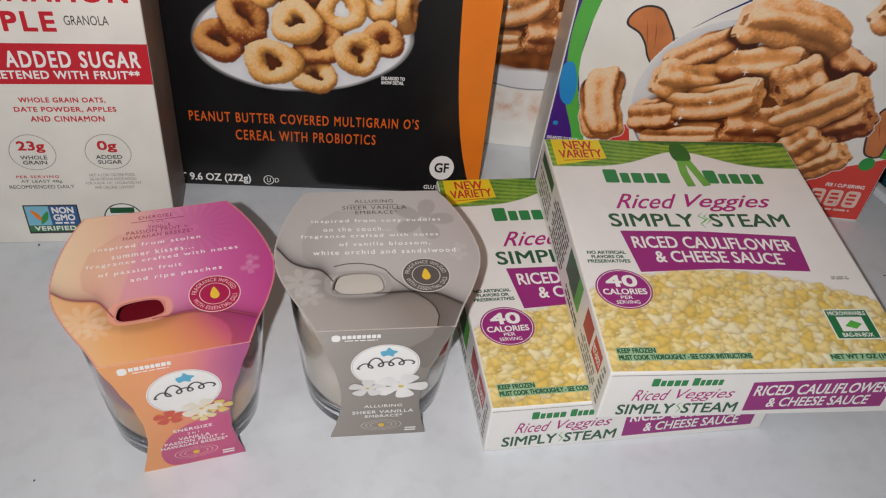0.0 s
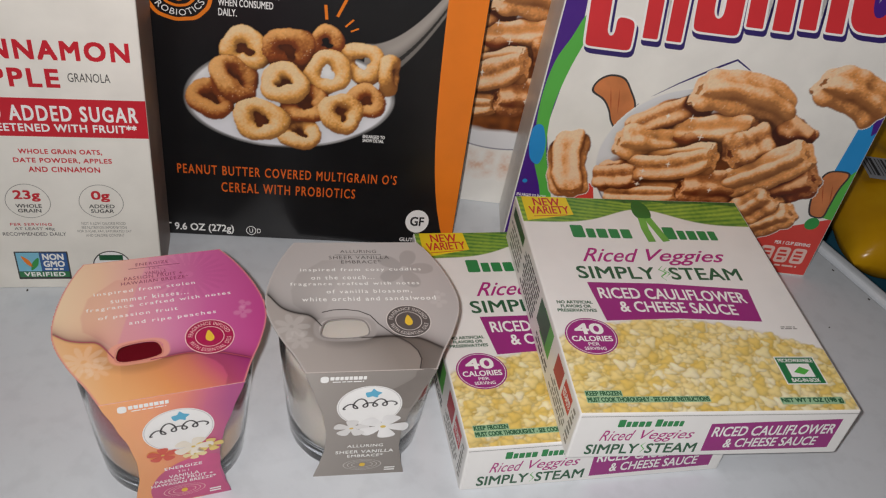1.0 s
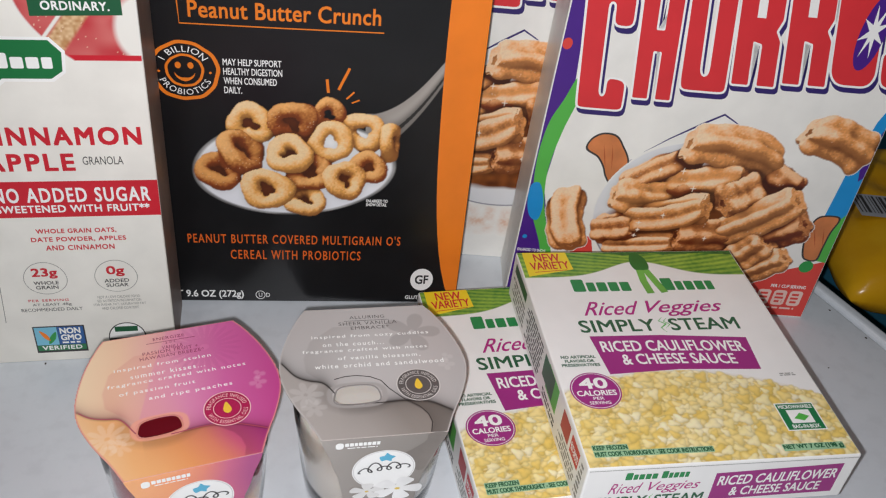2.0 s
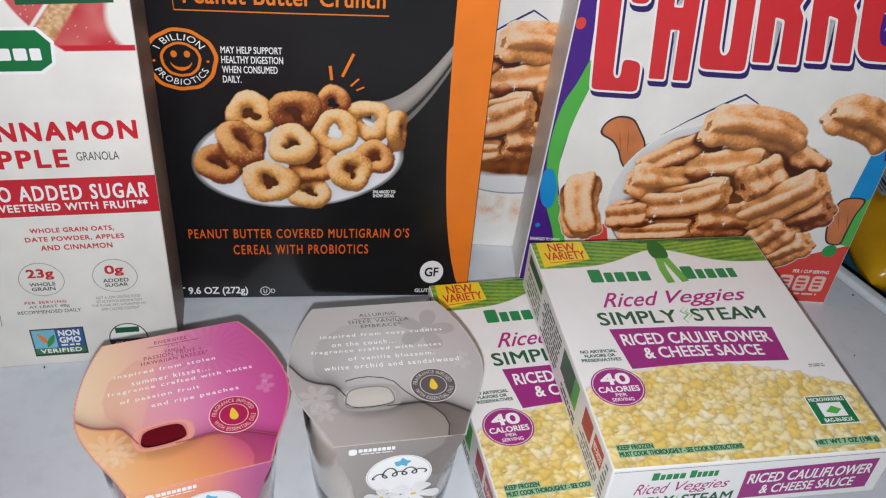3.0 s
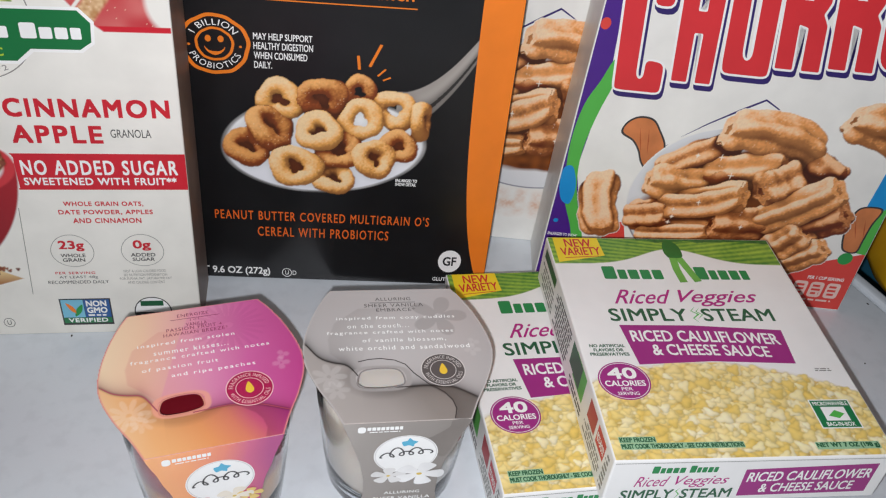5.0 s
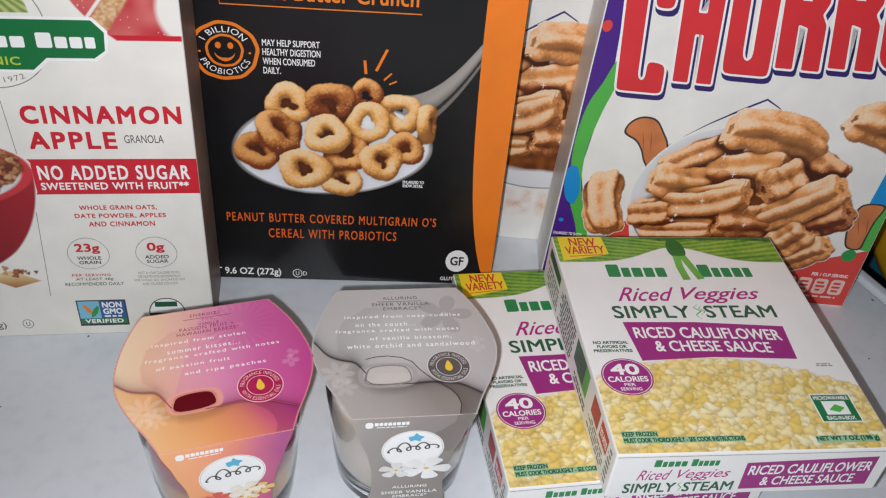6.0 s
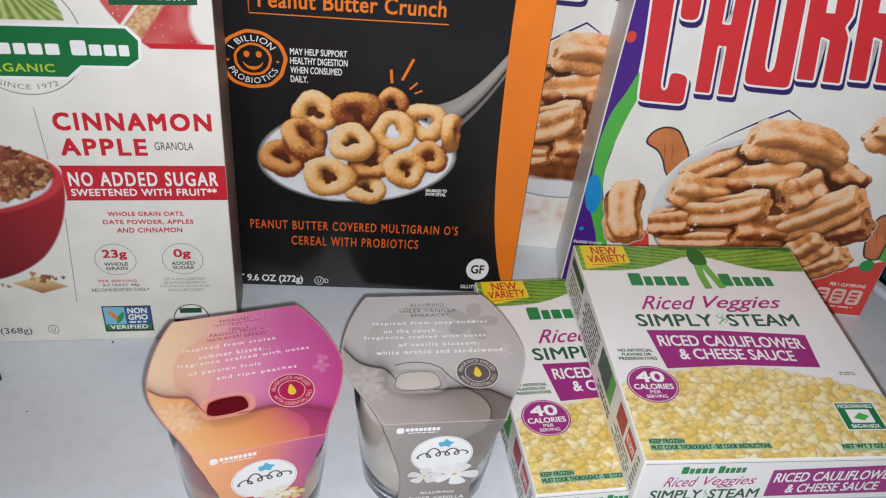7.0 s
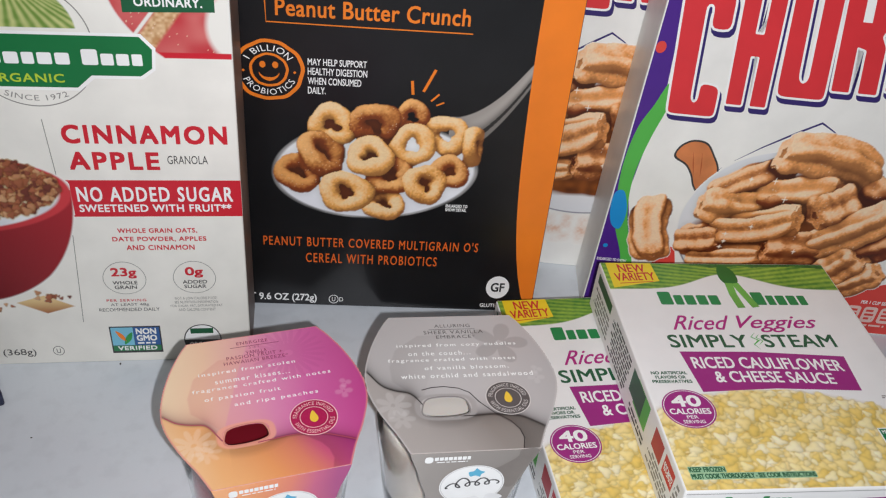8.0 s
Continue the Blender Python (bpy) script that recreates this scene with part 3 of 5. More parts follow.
# ---- granola carton ----
def granola_carton():
    g = thing("cereal_box", pose(0, 0.3844, 0, 0, 0, 4.49), "white and red granola carton with a bowl pictured", "cereal box", "cereal boxes standing at the back")
    board_box("carton", -347, -147.6, 46, 292, CREAM, g, 0.9)
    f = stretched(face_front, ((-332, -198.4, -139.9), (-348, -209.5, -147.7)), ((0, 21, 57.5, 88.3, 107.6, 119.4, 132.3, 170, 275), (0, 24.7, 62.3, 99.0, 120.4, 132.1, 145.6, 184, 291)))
    flat("red_band", rect(-331, 88.3, -139.9, 107.6), f, RED, g)
    text("CINNAMON", -216, 128, -145, 137, f, RED, g, 0.03, 0, 1.22)
    text("APPLE", -215, 114, -176, 123, f, RED, g, 0.03, 0, 1.22)
    text("GRANOLA", -172, 117, -154, 121.6, f, INK, g, -0.004)
    text("NO ADDED SUGAR", -214.5, 96.5, -144, 104, f, PURE, g, 0.016, 0, 1.2)
    text("SWEETENED WITH FRUIT**", -214.5, 91, -145, 95, f, PURE, g, 0.02, 0, 1.1)
    for s, a, b, v in (("WHOLE GRAIN OATS,", -199, -162, 79.6), ("DATE POWDER, APPLES", -202, -158, 75.2), ("AND CINNAMON", -196, -164, 70.8)):
        text(s, a, v, b, v + 2.6, f, RED, g, 0.02, 0, 1.1)
    for c, n, a, b in ((-199.5, "23g", "WHOLE", "GRAIN"), (-165.5, "0g", "ADDED", "SUGAR")):
        ring("badge_ring", c, 54.5, 10.2, 10.5, f, GREY, g, 0.08, 0, 48, 0.95)
        w = 6 if n == "23g" else 4.2
        text(n, c - w, 55, c + w, 61, f, RED, g, 0.02)
        text(a, c - 6, 51, c + 6, 53.2, f, INK, g, 0.012)
        text(b, c - 5.4, 48, c + 5.4, 50.2, f, INK, g, 0.012)
    text("PER SERVING", -210, 39.6, -190.5, 41.2, f, RED, g, 0.012, 0, 1.2)
    text("AT LEAST 48g", -208.5, 36.2, -189.5, 38.4, f, INK, g)
    text("RECOMMENDED DAILY", -214.5, 33, -184.5, 35.2, f, INK, g)
    for i, (s, w) in enumerate((("NOT A LOW CALORIE FOOD", 10.5), ("SEE NUTRITION INFORMATION", 10.8), ("FOR SUGAR, FAT, SATURATED FAT", 13), ("AND CALORIE CONTENT", 9.3))):
        text(s, -165.8 - w, 40.2 - 2.6 * i, -165.8 + w, 42 - 2.6 * i, f, GREY, g)
    # printed right side, its brown-grey darkened for the shade on it
    flat("side_print", rect(0.8, 0.8, 45.2, 291), lambda u, v, h: ((-147.6 + h) * MM, u * MM, v * MM), paper("85736a", 0.45, 0.2), g, 0.06)
    # certification marks as plain shapes
    flat("seal_frame", rect(-211.5, 5.6, -185.6, 22.4), f, INK, g, 0.06)
    flat("seal_field", rect(-210.8, 10.4, -199.5, 21.6), f, paper("7fc4dc"), g, 0.09)
    flat("seal_field", rect(-199.3, 10.4, -186.3, 21.6), f, paper("2f5f9c"), g, 0.09)
    flat("seal_field", rect(-210.8, 6.8, -186.3, 10.2), f, paper("2f7d4f"), g, 0.09)
    flat("seal_leaf", smooth([(-208.5, 19.5), (-205, 17), (-203.6, 13), (-206.5, 15)]), f, ORANGE, g, 0.12)
    flat("seal_leaf", smooth([(-204.6, 11), (-201, 14), (-200.2, 18.5), (-203.5, 15.5)]), f, GREEN, g, 0.12)
    text("NON", -198, 17.4, -188, 20.8, f, PURE, g, 0.03, 0, 1, 0.13)
    text("GMO", -198, 13.2, -188, 16.6, f, PURE, g, 0.03, 0, 1, 0.13)
    bars(-198, 10.8, -188, 12.6, 1, f, PURE, g, 0.13, 4, 0.1)
    text("VERIFIED", -208.5, 7.4, -188.5, 9.8, f, PURE, g, 0.03, 0, 1.1, 0.13)
    flat("seal_disc", disc(-164.5, 13, 9.7, 9.7), f, INK, g, 0.06)
    flat("seal_field", disc(-164.5, 13, 9.1, 9.1, 30, 0, 186), f, PURE, g, 0.09)
    bars(-170.5, 15.6, -158.5, 21.4, 1, f, DARKGREEN, g, 0.13, 6, 0.0)
    text("ORGANIC", -171.5, 8.4, -157.5, 11.4, f, PURE, g, 0.02, 0, 1, 0.13)
    text("(368g)", -267, 4.6, -250.5, 9.6, f, INK, g)
    ring("mark_ring", -239, 8, 2.6, 2.9, f, INK, g, 0.08, 0, 24)
    text("U", -240, 6.6, -238, 9.4, f, INK, g)
    stroke("fold_rule", [(-223.5, 140), (-222, 108)], 0.35, f, GREY, g)
    stroke("fold_rule", [(-219.5, 88), (-223.5, 26)], 0.35, f, GREY, g, 0.05)
    # maker's plate
    flat("plate_edge", [(-300, 182), (-177, 182), (-171.5, 175.5), (-172.5, 165), (-178, 160.5), (-198, 160.5), (-204.5, 154.5), (-300, 154.5)], f, PURE, g, 0.15)
    flat("plate", [(-300, 180.6), (-177.8, 180.6), (-173, 174.8), (-173.8, 165.8), (-178.8, 162), (-199, 162), (-205.5, 156), (-300, 156)], f, paper("14733c"), g, 0.18)
    name_row("OoioOoioo", -272, 167, -207, 174.4, f, PURE, g, 0.21)
    name_row("Oooi", -202, 167, -177.4, 174.4, f, PURE, g, 0.21)
    text("ORGANIC", -243, 158.4, -210.6, 162.4, f, paper("b8cf3a"), g, 0.015, 0, 1.1, 0.21)
    arc_text("SINCE 1972", -223, 186, 35.4, 2.7, 248, 291, f, GREY, g, 0.0)
    stroke("plate_arc", [(-223 + 26.4 * math.cos(radians(a)), 173 + 26.4 * math.sin(radians(a))) for a in range(210, 331, 5)], 0.5, f, GREY, g)
    stroke("plate_arc", [(-223 + 26.4 * math.cos(radians(a)), 177 + 26.4 * math.sin(radians(a))) for a in range(5, 91, 5)], 0.5, f, GREY, g)
    cv = Canvas(-270, 182, -190, 220, 5)
    r = np.hypot(cv.X + 223, cv.Y - 182)
    rows = 0.5 + 0.5 * np.sin((cv.X + 228) / np.maximum(4, 205 - cv.Y) * 26)
    col = blend(lin("6d8f3a"), lin("cfd08a"), np.clip(rows * 0.8 + 0.3 * (cv.cloud(2) - 0.5), 0, 1))
    tree = cv.Y > 196 + 5 * cv.cloud(5)
    col = np.where(tree[..., None], blend(lin("2d4d2a"), lin("4c6b3c"), cv.cloud(2)), col)
    col = np.where((cv.Y > 205 + 3 * cv.cloud(6))[..., None], blend(lin("7fa6c4"), lin("bcd3e2"), cv.cloud(12)), col)
    cv.put(fade(r - 20.5, 0.6) * (cv.Y > 183.5), col)
    cv.mesh("farm_picture", f, g, PHOTO, 0.05, "printed farm field with trees")
    cv = Canvas(-190, 168, -140, 222, 6)
    edge = fade(-(cv.X + 189) + 0.018 * np.clip(205 - cv.Y, 0, 60) ** 2, 0.8)
    t = np.clip(cv.cloud(14) * 1.2 - 0.1, 0, 1)
    col = blend(lin("c22a35"), lin("e58f86"), t * cv.cloud(7))
    crust = fade(np.abs(cv.X + 168 - 0.7 * (cv.Y - 188)) - 5, 2)
    col = col * (1 - crust[..., None]) + blend(lin("b9814a"), lin("e9c79a"), cv.cloud(1.2)) * crust[..., None]
    col = np.where((cv.cloud(0.8) > 0.93)[..., None] & (cv.X > -182)[..., None], np.asarray(lin("f0d2b4")), col)
    gap = fade(np.abs(cv.X + 176 - 0.75 * (cv.Y - 186)) - 0.9, 0.6)
    col = col * (1 - gap[..., None]) + np.asarray(lin("f1eee4")) * gap[..., None]
    col = np.where(((cv.Y < 173.8))[..., None], np.asarray(lin("cf2030")), col)
    lace = fade(np.hypot((cv.X + 138) / 12, (cv.Y - 186) / 16) - 1, 0.2) * (cv.Y > 173.8)
    col = col * (1 - lace[..., None]) + np.asarray(lin("f1eee4")) * lace[..., None]
    cv.put(edge * (cv.Y > 171) * (cv.X < -140.2), col)
    cv.mesh("fruit_picture", f, g, PHOTO, 0.05, "printed red apple pieces")
    flat("slogan_plate", [(-183, 191.5), (-146, 192.5), (-146, 214), (-183, 214)], f, DARKGREEN, g, 0.1)
    text("ORDINARY.", -178, 194.5, -151, 198.4, f, PURE, g, 0.02, 0, 1.1, 0.14)
    # bowl of granola
    cv = Canvas(-331, 24, -217, 126, 7)
    x, y = cv.X + 273, cv.Y - 101
    rim = np.hypot(x / 56, y / 21)
    body = np.maximum(np.hypot(x / 56, y / 60), y / 4.0 + 0.6)
    side = np.clip(0.55 + 0.35 * x / 56 + 0.25 * y / 60, 0.1, 1)
    cv.put(fade((body - 1) * 40, 0.7) * (y < 3), np.asarray(lin("b3212c"))[None, None] * side[..., None])
    cv.put(fade((rim - 1) * 24, 0.7), np.asarray(lin("d23a40"))[None, None] * np.clip(0.7 + 0.3 * x / 56, 0.3, 1)[..., None])
    cv.put(fade((rim - 0.9) * 24, 0.8), blend(lin("d9dade"), lin("f2f2f0"), cv.cloud(10)))
    rng = np.random.RandomState(4)
    brown = [np.asarray(lin(c)) for c in ("a5603f", "8c4a34", "b9825a", "6e3326", "9c5a3a", "c99a70")]
    crumbs(cv, lambda a, b: ((a + 272) / 49) ** 2 + ((b - 104) / 17.5) ** 2 < 1, 6000, 1.9, brown, rng)
    crumbs(cv, lambda a, b: (a + 239) ** 2 / 130 + (b - 43.5) ** 2 / 9 < 1, 900, 1.4, brown, rng)
    wedge = np.maximum(np.abs(cv.X + 240) / 14, 0) + np.abs(cv.Y - 38.5 + 0.1 * (cv.X + 240)) / 6
    cv.put(fade((wedge - 1) * 6, 0.6) * (cv.a < 0.5), blend(lin("e2c48c"), lin("a8683a"), np.clip((41 - cv.Y) / 8, 0, 1)))
    crumbs(cv, lambda a, b: (a + 263) ** 2 / 60 + (b - 37) ** 2 / 10 < 1, 700, 1.4, brown, rng)
    cv.mesh("bowl_picture", f, g, PHOTO, 0.11, "printed red bowl of brown granola")
    return gather(g, ("carton",))


# ---- cinnamon churro cartons ----
# tall slab letters of the title, in a unit box
TITLE = dict(
    C=[(0.02, 0), (0.98, 0), (1, 0.06), (1, 0.25), (0.6, 0.27), (0.6, 0.13), (0.52, 0.1), (0.43, 0.13), (0.43, 0.88), (0.6, 0.88), (0.6, 0.7), (1, 0.7), (1, 0.94), (0.9, 1), (0.1, 1), (0, 0.95), (0, 0.04)],
    H=[(0, 0), (0.39, 0), (0.39, 0.4), (0.61, 0.4), (0.61, 0), (1, 0), (1, 1), (0.61, 1), (0.61, 0.57), (0.39, 0.57), (0.39, 1), (0, 1)],
    U=[(0.03, 0), (0.97, 0), (1, 0.05), (1, 1), (0.61, 1), (0.61, 0.15), (0.5, 0.11), (0.39, 0.15), (0.39, 1), (0, 1), (0, 0.07)],
    R=[(0, 0), (0.39, 0), (0.39, 0.36), (0.6, 0.34), (0.6, 0), (1, 0), (1, 0.37), (0.88, 0.45), (1, 0.54), (1, 0.93), (0.86, 1), (0, 1)],
    O=[(0.16, 0), (0.84, 0), (1, 0.08), (1, 0.92), (0.84, 1), (0.16, 1), (0, 0.92), (0, 0.08)],
    S=[(0, 0.07), (0.14, 0), (0.86, 0), (1, 0.07), (1, 0.48), (0.86, 0.55), (0.4, 0.62), (0.4, 0.88), (0.6, 0.88), (0.6, 0.72), (1, 0.72), (1, 0.93), (0.86, 1), (0.14, 1), (0, 0.93), (0, 0.55), (0.14, 0.47), (0.6, 0.4), (0.6, 0.12), (0.4, 0.12), (0.4, 0.28), (0, 0.28)])


def soften(pts, r):
    """A closed outline with each corner rounded by about r."""
    out = []
    for i, p in enumerate(pts):
        a, b, q = Vector(pts[i - 1]), Vector(p), Vector(pts[(i + 1) % len(pts)])
        s0 = b + (a - b) * min(0.48, r / max(1e-6, (a - b).length))
        s1 = b + (q - b) * min(0.48, r / max(1e-6, (q - b).length))
        for j in range(4):
            t = j / 3
            v = s0 * (1 - t) ** 2 + b * 2 * t * (1 - t) + s1 * t * t
            out.append((v.x, v.y))
    return out


def grow(pts, d):
    """A closed outline moved outwards by d."""
    area = sum(p[0] * q[1] - q[0] * p[1] for p, q in zip(pts, pts[1:] + pts[:1]))
    out = []
    for i, p in enumerate(pts):
        a, b, q = Vector(pts[i - 1]), Vector(p), Vector(pts[(i + 1) % len(pts)])
        e, g = (b - a).normalized(), (q - b).normalized()
        n = Vector((e.y + g.y, -e.x - g.x))
        n = n / max(0.3, n.length_squared / 2) * (d if area > 0 else -d)
        out.append((p[0] + n.x, p[1] + n.y))
    return out


def churro_carton(name_pose, drop, label, base=True):
    c = thing("cereal_box", name_pose, label, "cereal box", "cereal boxes standing at the back")
    body = board_box("carton", 56, 259.5, 42, 305, WHITE, c, 0.9)
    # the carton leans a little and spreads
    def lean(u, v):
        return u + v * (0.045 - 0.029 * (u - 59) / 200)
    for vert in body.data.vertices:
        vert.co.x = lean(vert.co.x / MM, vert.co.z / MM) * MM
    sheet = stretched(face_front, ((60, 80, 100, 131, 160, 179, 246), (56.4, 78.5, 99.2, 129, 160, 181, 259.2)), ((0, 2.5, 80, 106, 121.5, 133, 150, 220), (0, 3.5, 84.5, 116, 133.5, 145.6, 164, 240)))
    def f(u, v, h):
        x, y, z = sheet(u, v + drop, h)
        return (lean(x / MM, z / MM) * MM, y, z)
    lo = 0.8 - drop
    flat("purple_side", [(60.4, lo), (86, lo), (80, 38), (68, 84), (72, 140), (70, 165), (70, 200), (78, 240), (78, 270), (60.4, 270)], f, PURPLE, c)
    flat("green_swoosh", smooth([(72.5, 147), (75.5, 136), (71, 114), (68.3, 92), (71, 70), (77, 50), (82, 34), (86, 12), (79, 12), (74, 40), (66, 62), (62, 85), (61, 102), (63, 120), (68, 134)], 5), f, LIME, c, 0.09)
    flat("blue_drop", smooth([(61, 83), (66, 84), (70, 72), (69, 60), (64, 62), (61, 72)], 6), f, BLUE, c, 0.12)
    flat("blue_dot", disc(64, 47, 1.4, 1.4, 14), f, BLUE, c, 0.12)
    flat("coral_dot", disc(63, 165, 2.6, 3.2, 16), f, CORAL, c, 0.12)
    if base:
        flat("red_base", [(88, lo), (95, 51), (104, 50), (112, 25), (135, 14), (180, 10), (204, 22), (217, 33), (245.6, 45), (245.6, lo)], f, CORAL, c, 0.07)
    if not base:
        dust = Canvas(100, 2 - drop, 200, 34, 13)
        m = dust.cloud(5) * np.clip(1 - np.abs(dust.Y - 8) / 13, 0, 1)
        dust.put(np.clip(m * 1.1, 0, 0.8) * (0.4 + 0.6 * dust.cloud(1.2)), lin("d99a6a"))
        dust.mesh("sugar_dust", f, c, PHOTO, 0.05)
    flat("blue_side", [(245.6, 152), (240, 136), (236, 108), (234, 78), (239, 70), (245.6, 80)], f, BLUE, c, 0.08)
    flat("purple_edge", [(245.6, 132), (243, 122), (241.5, 108), (243.5, 100), (245.6, 102)], f, PURPLE, c, 0.09)
    flat("green_side", [(245.6, 80), (239, 70), (235, 46), (245.6, 44)], f, LIME, c, 0.1)
    flat("green_dot", disc(236, 40, 4.0, 4.5, 20), f, GREEN, c, 0.13)
    letters = (("C", 75.5, 100.5, 130.5), ("H", 105, 128, 138.5), ("U", 132, 156.5, 145.5), ("R", 158.5, 181, 151), ("R", 184.5, 206, 153.5), ("O", 208, 230, 155.5), ("S", 233, 245, 156))
    for ch, a, b, v in letters:
        k = -0.13 - 0.0008 * (a - 77)
        form = [(a + x * (b - a), v + y * 66) for x, y in TITLE[ch]]
        form = soften(form, 3.6 if ch in "CUOS" else 0.9)
        for mat, out, du, dv, h in ((NAVY, 1.5, 1.5, -2.6, 0.10), (PURE, 1.2, 0, 0, 0.13), (paper("dd343a"), 0, 0, 0, 0.16)):
            flat("lettering", [(x + du + k * (y - v), y + dv) for x, y in grow(form, out)], f, mat, c, h)
        if ch == "R":
            flat("letter_counter", [(x + k * (y - v), y) for x, y in rect(a + 0.4 * (b - a), v + 36, a + 0.6 * (b - a), v + 57)], f, PURE, c, 0.18)
    for k in range(4):
        flat("star_ray", [(219 + 7 * math.cos(radians(20 + 45 * k)), 185 + 15 * math.sin(radians(20 + 45 * k))), (219 + 1.3 * math.cos(radians(110 + 45 * k)), 185 + 2.5 * math.sin(radians(110 + 45 * k))),
                          (219 - 7 * math.cos(radians(20 + 45 * k)), 185 - 15 * math.sin(radians(20 + 45 * k))), (219 - 1.3 * math.cos(radians(110 + 45 * k)), 185 - 2.5 * math.sin(radians(110 + 45 * k)))], f, PURE, c, 0.2 + 0.01 * k)
    flat("letter_field", disc(219, 184, 6.4, 20, 30), f, PURPLE, c, 0.18)
    stroke("bowl_line", [(122, 107), (135, 116), (150, 126), (161, 133), (168, 129), (179, 121.5)], 1.5, f, NAVY, c, 0.1, True)
    stroke("bowl_line", [(107, 92), (111, 98), (116, 102.5)], 1.0, f, NAVY, c, 0.1, True)
    stroke("bowl_line", [(206, 102), (212, 96), (216, 89)], 1.2, f, NAVY, c, 0.1, True)
    stroke("bowl_line", [(221, 82), (222.5, 77), (221, 73)], 1.4, f, NAVY, c, 0.1, True)
    cv = Canvas(61, 12, 245.5, 140, 11)
    x, y = cv.X - 162, cv.Y - 72
    e = np.hypot(x / 61, y / np.where(y > 0, 44, 52))
    cv.put(fade((e - 1) * 50, 0.8) * (e < 1.2), blend(lin("dcdde2"), lin("f4f3ef"), np.clip(0.75 - 0.5 * np.clip(e - 0.6, 0, 1) * 2, 0, 1)))
    cv.put(0.9 * fade(np.abs(e - 1.0) * 50 - 0.35, 0.5) * (y < -12), lin("55506a"))
    heap = np.hypot((cv.X - 162 - 0.18 * (cv.Y - 68)) / 50, (cv.Y - 68) / 36) + 0.12 * (cv.cloud(8) - 0.5)
    cv.put(fade((heap - 1) * 34, 2.5), blend(lin("5c2a0c"), lin("96521f"), cv.cloud(4)))
    lift = 0.0
    for cx, cy, ln, wd, an, bd, tn in ((135, 97, 50, 16, 27, 0.1, 0.1), (203, 97, 26, 15, -25, 0.0, 0.2), (150, 80, 40, 18, 10, 0.0, 0.35), (163, 91, 46, 19, 9, 0.1, -0.12), (172, 112, 56, 23, -10, 0.35, -0.15),
                                       (128, 80, 38, 19, -2, 0.0, -0.15), (117, 58, 27, 19, 10, 0.0, 0.12), (135, 48, 46, 14, 6, 0.1, -0.02), (173, 58, 38, 22, 6, 0.0, 0.12), (212, 64, 34, 22, 30, 0.0, 0.25),
                                       (184, 86, 20, 24, 35, 0.0, 0.05), (147, 70, 50, 21, 13, 0.35, -0.06), (212, 39, 27, 18, 35, 0.0, -0.02), (201, 47, 27, 20, 50, 0.1, 0.0)):
        lift += 1.5
        churro(cv, cx, cy, ln, wd, an, bd, tn, lift)
    churro(cv, 200, 73, 47, 21, 37, 0.12, -0.12, lift + 2)
    churro(cv, 86, 61, 44, 20, 103, 0.3, 0.02)
    churro(cv, 225, 122, 40, 22, -20, 0.25, -0.08)
    shade_food(cv, "fdeccc", "eda05c", "8a3a14", "fff2de", 0.38)
    spark = cv.rng.rand(8, 2)
    for p, q in spark:
        sx, sy = 110 + 95 * p, 45 + 65 * q
        cv.put(0.9 * fade(np.minimum(np.abs(cv.X - sx) * 4 + np.abs(cv.Y - sy), np.abs(cv.X - sx) + 4 * np.abs(cv.Y - sy)) - 1.9, 0.6), lin("fff6e6"))
    cv.mesh("food_picture", f, c, PHOTO, 0.23, "printed heap of sugared churro cereal in a pale bowl")
    # drawn churro figures as plain shapes
    for form in ([(86.4, 106), (88, 112.5), (94.3, 116.4), (102.8, 115.4), (109, 109), (114.6, 100.6), (112, 92), (107.6, 86.4), (102, 91), (98.6, 97), (94, 102)],
                 [(231, 48), (228.3, 60), (228.6, 71), (231.5, 77.5), (240, 78.8), (243.6, 76), (241.6, 66), (241, 54), (240.4, 45.5), (235, 44.6)]):
        flat("figure_outline", smooth(form, 5), f, INK, c, 0.15)
        flat("figure", smooth(grow(form, -1.0), 5), f, paper("cf7d4a", 0.42, 0.25), c, 0.18)
        mu, mv = sum(p[0] for p in form) / len(form), sum(p[1] for p in form) / len(form)
        for k in (-1, 1):
            stroke("figure_crease", [(mu + k * 2.6 - 2, mv + 7), (mu + k * 2.4, mv), (mu + k * 2 + 2, mv - 7)], 0.7, f, paper("b4552c", 0.42, 0.2), c, 0.21, True)
    for i in range(4):
        u0 = 206 + 9.2 * i
        flat("fact_panel", rounded(u0, 8.5, u0 + 7.6, 20.5, 2), f, paper("f3cfc4"), c, 0.13)
        bars(u0 + 1.2, 10, u0 + 6.4, 19, 3, f, CORAL, c, 0.17, 20 + i, 0.2)
    text("PER 1 CUP SERVING", 221, 22.6, 241, 25, f, PURE, c, 0.015, 0, 1, 0.14)
    bars(206, 5, 240, 7.4, 1, f, paper("f3cfc4"), c, 0.13, 31)
    text("ENLARGED TO SHOW", 61.5, 36.2, 78, 38.2, f, PURE, c, 0.01, 0, 1, 0.14)
    return gather(c, ("carton",))


# ---- frozen vegetable cartons ----
FW, FD, FH = 127.0, 158.1, 24.7
KW, KD, KH = 1.064, 1.005, 1.257


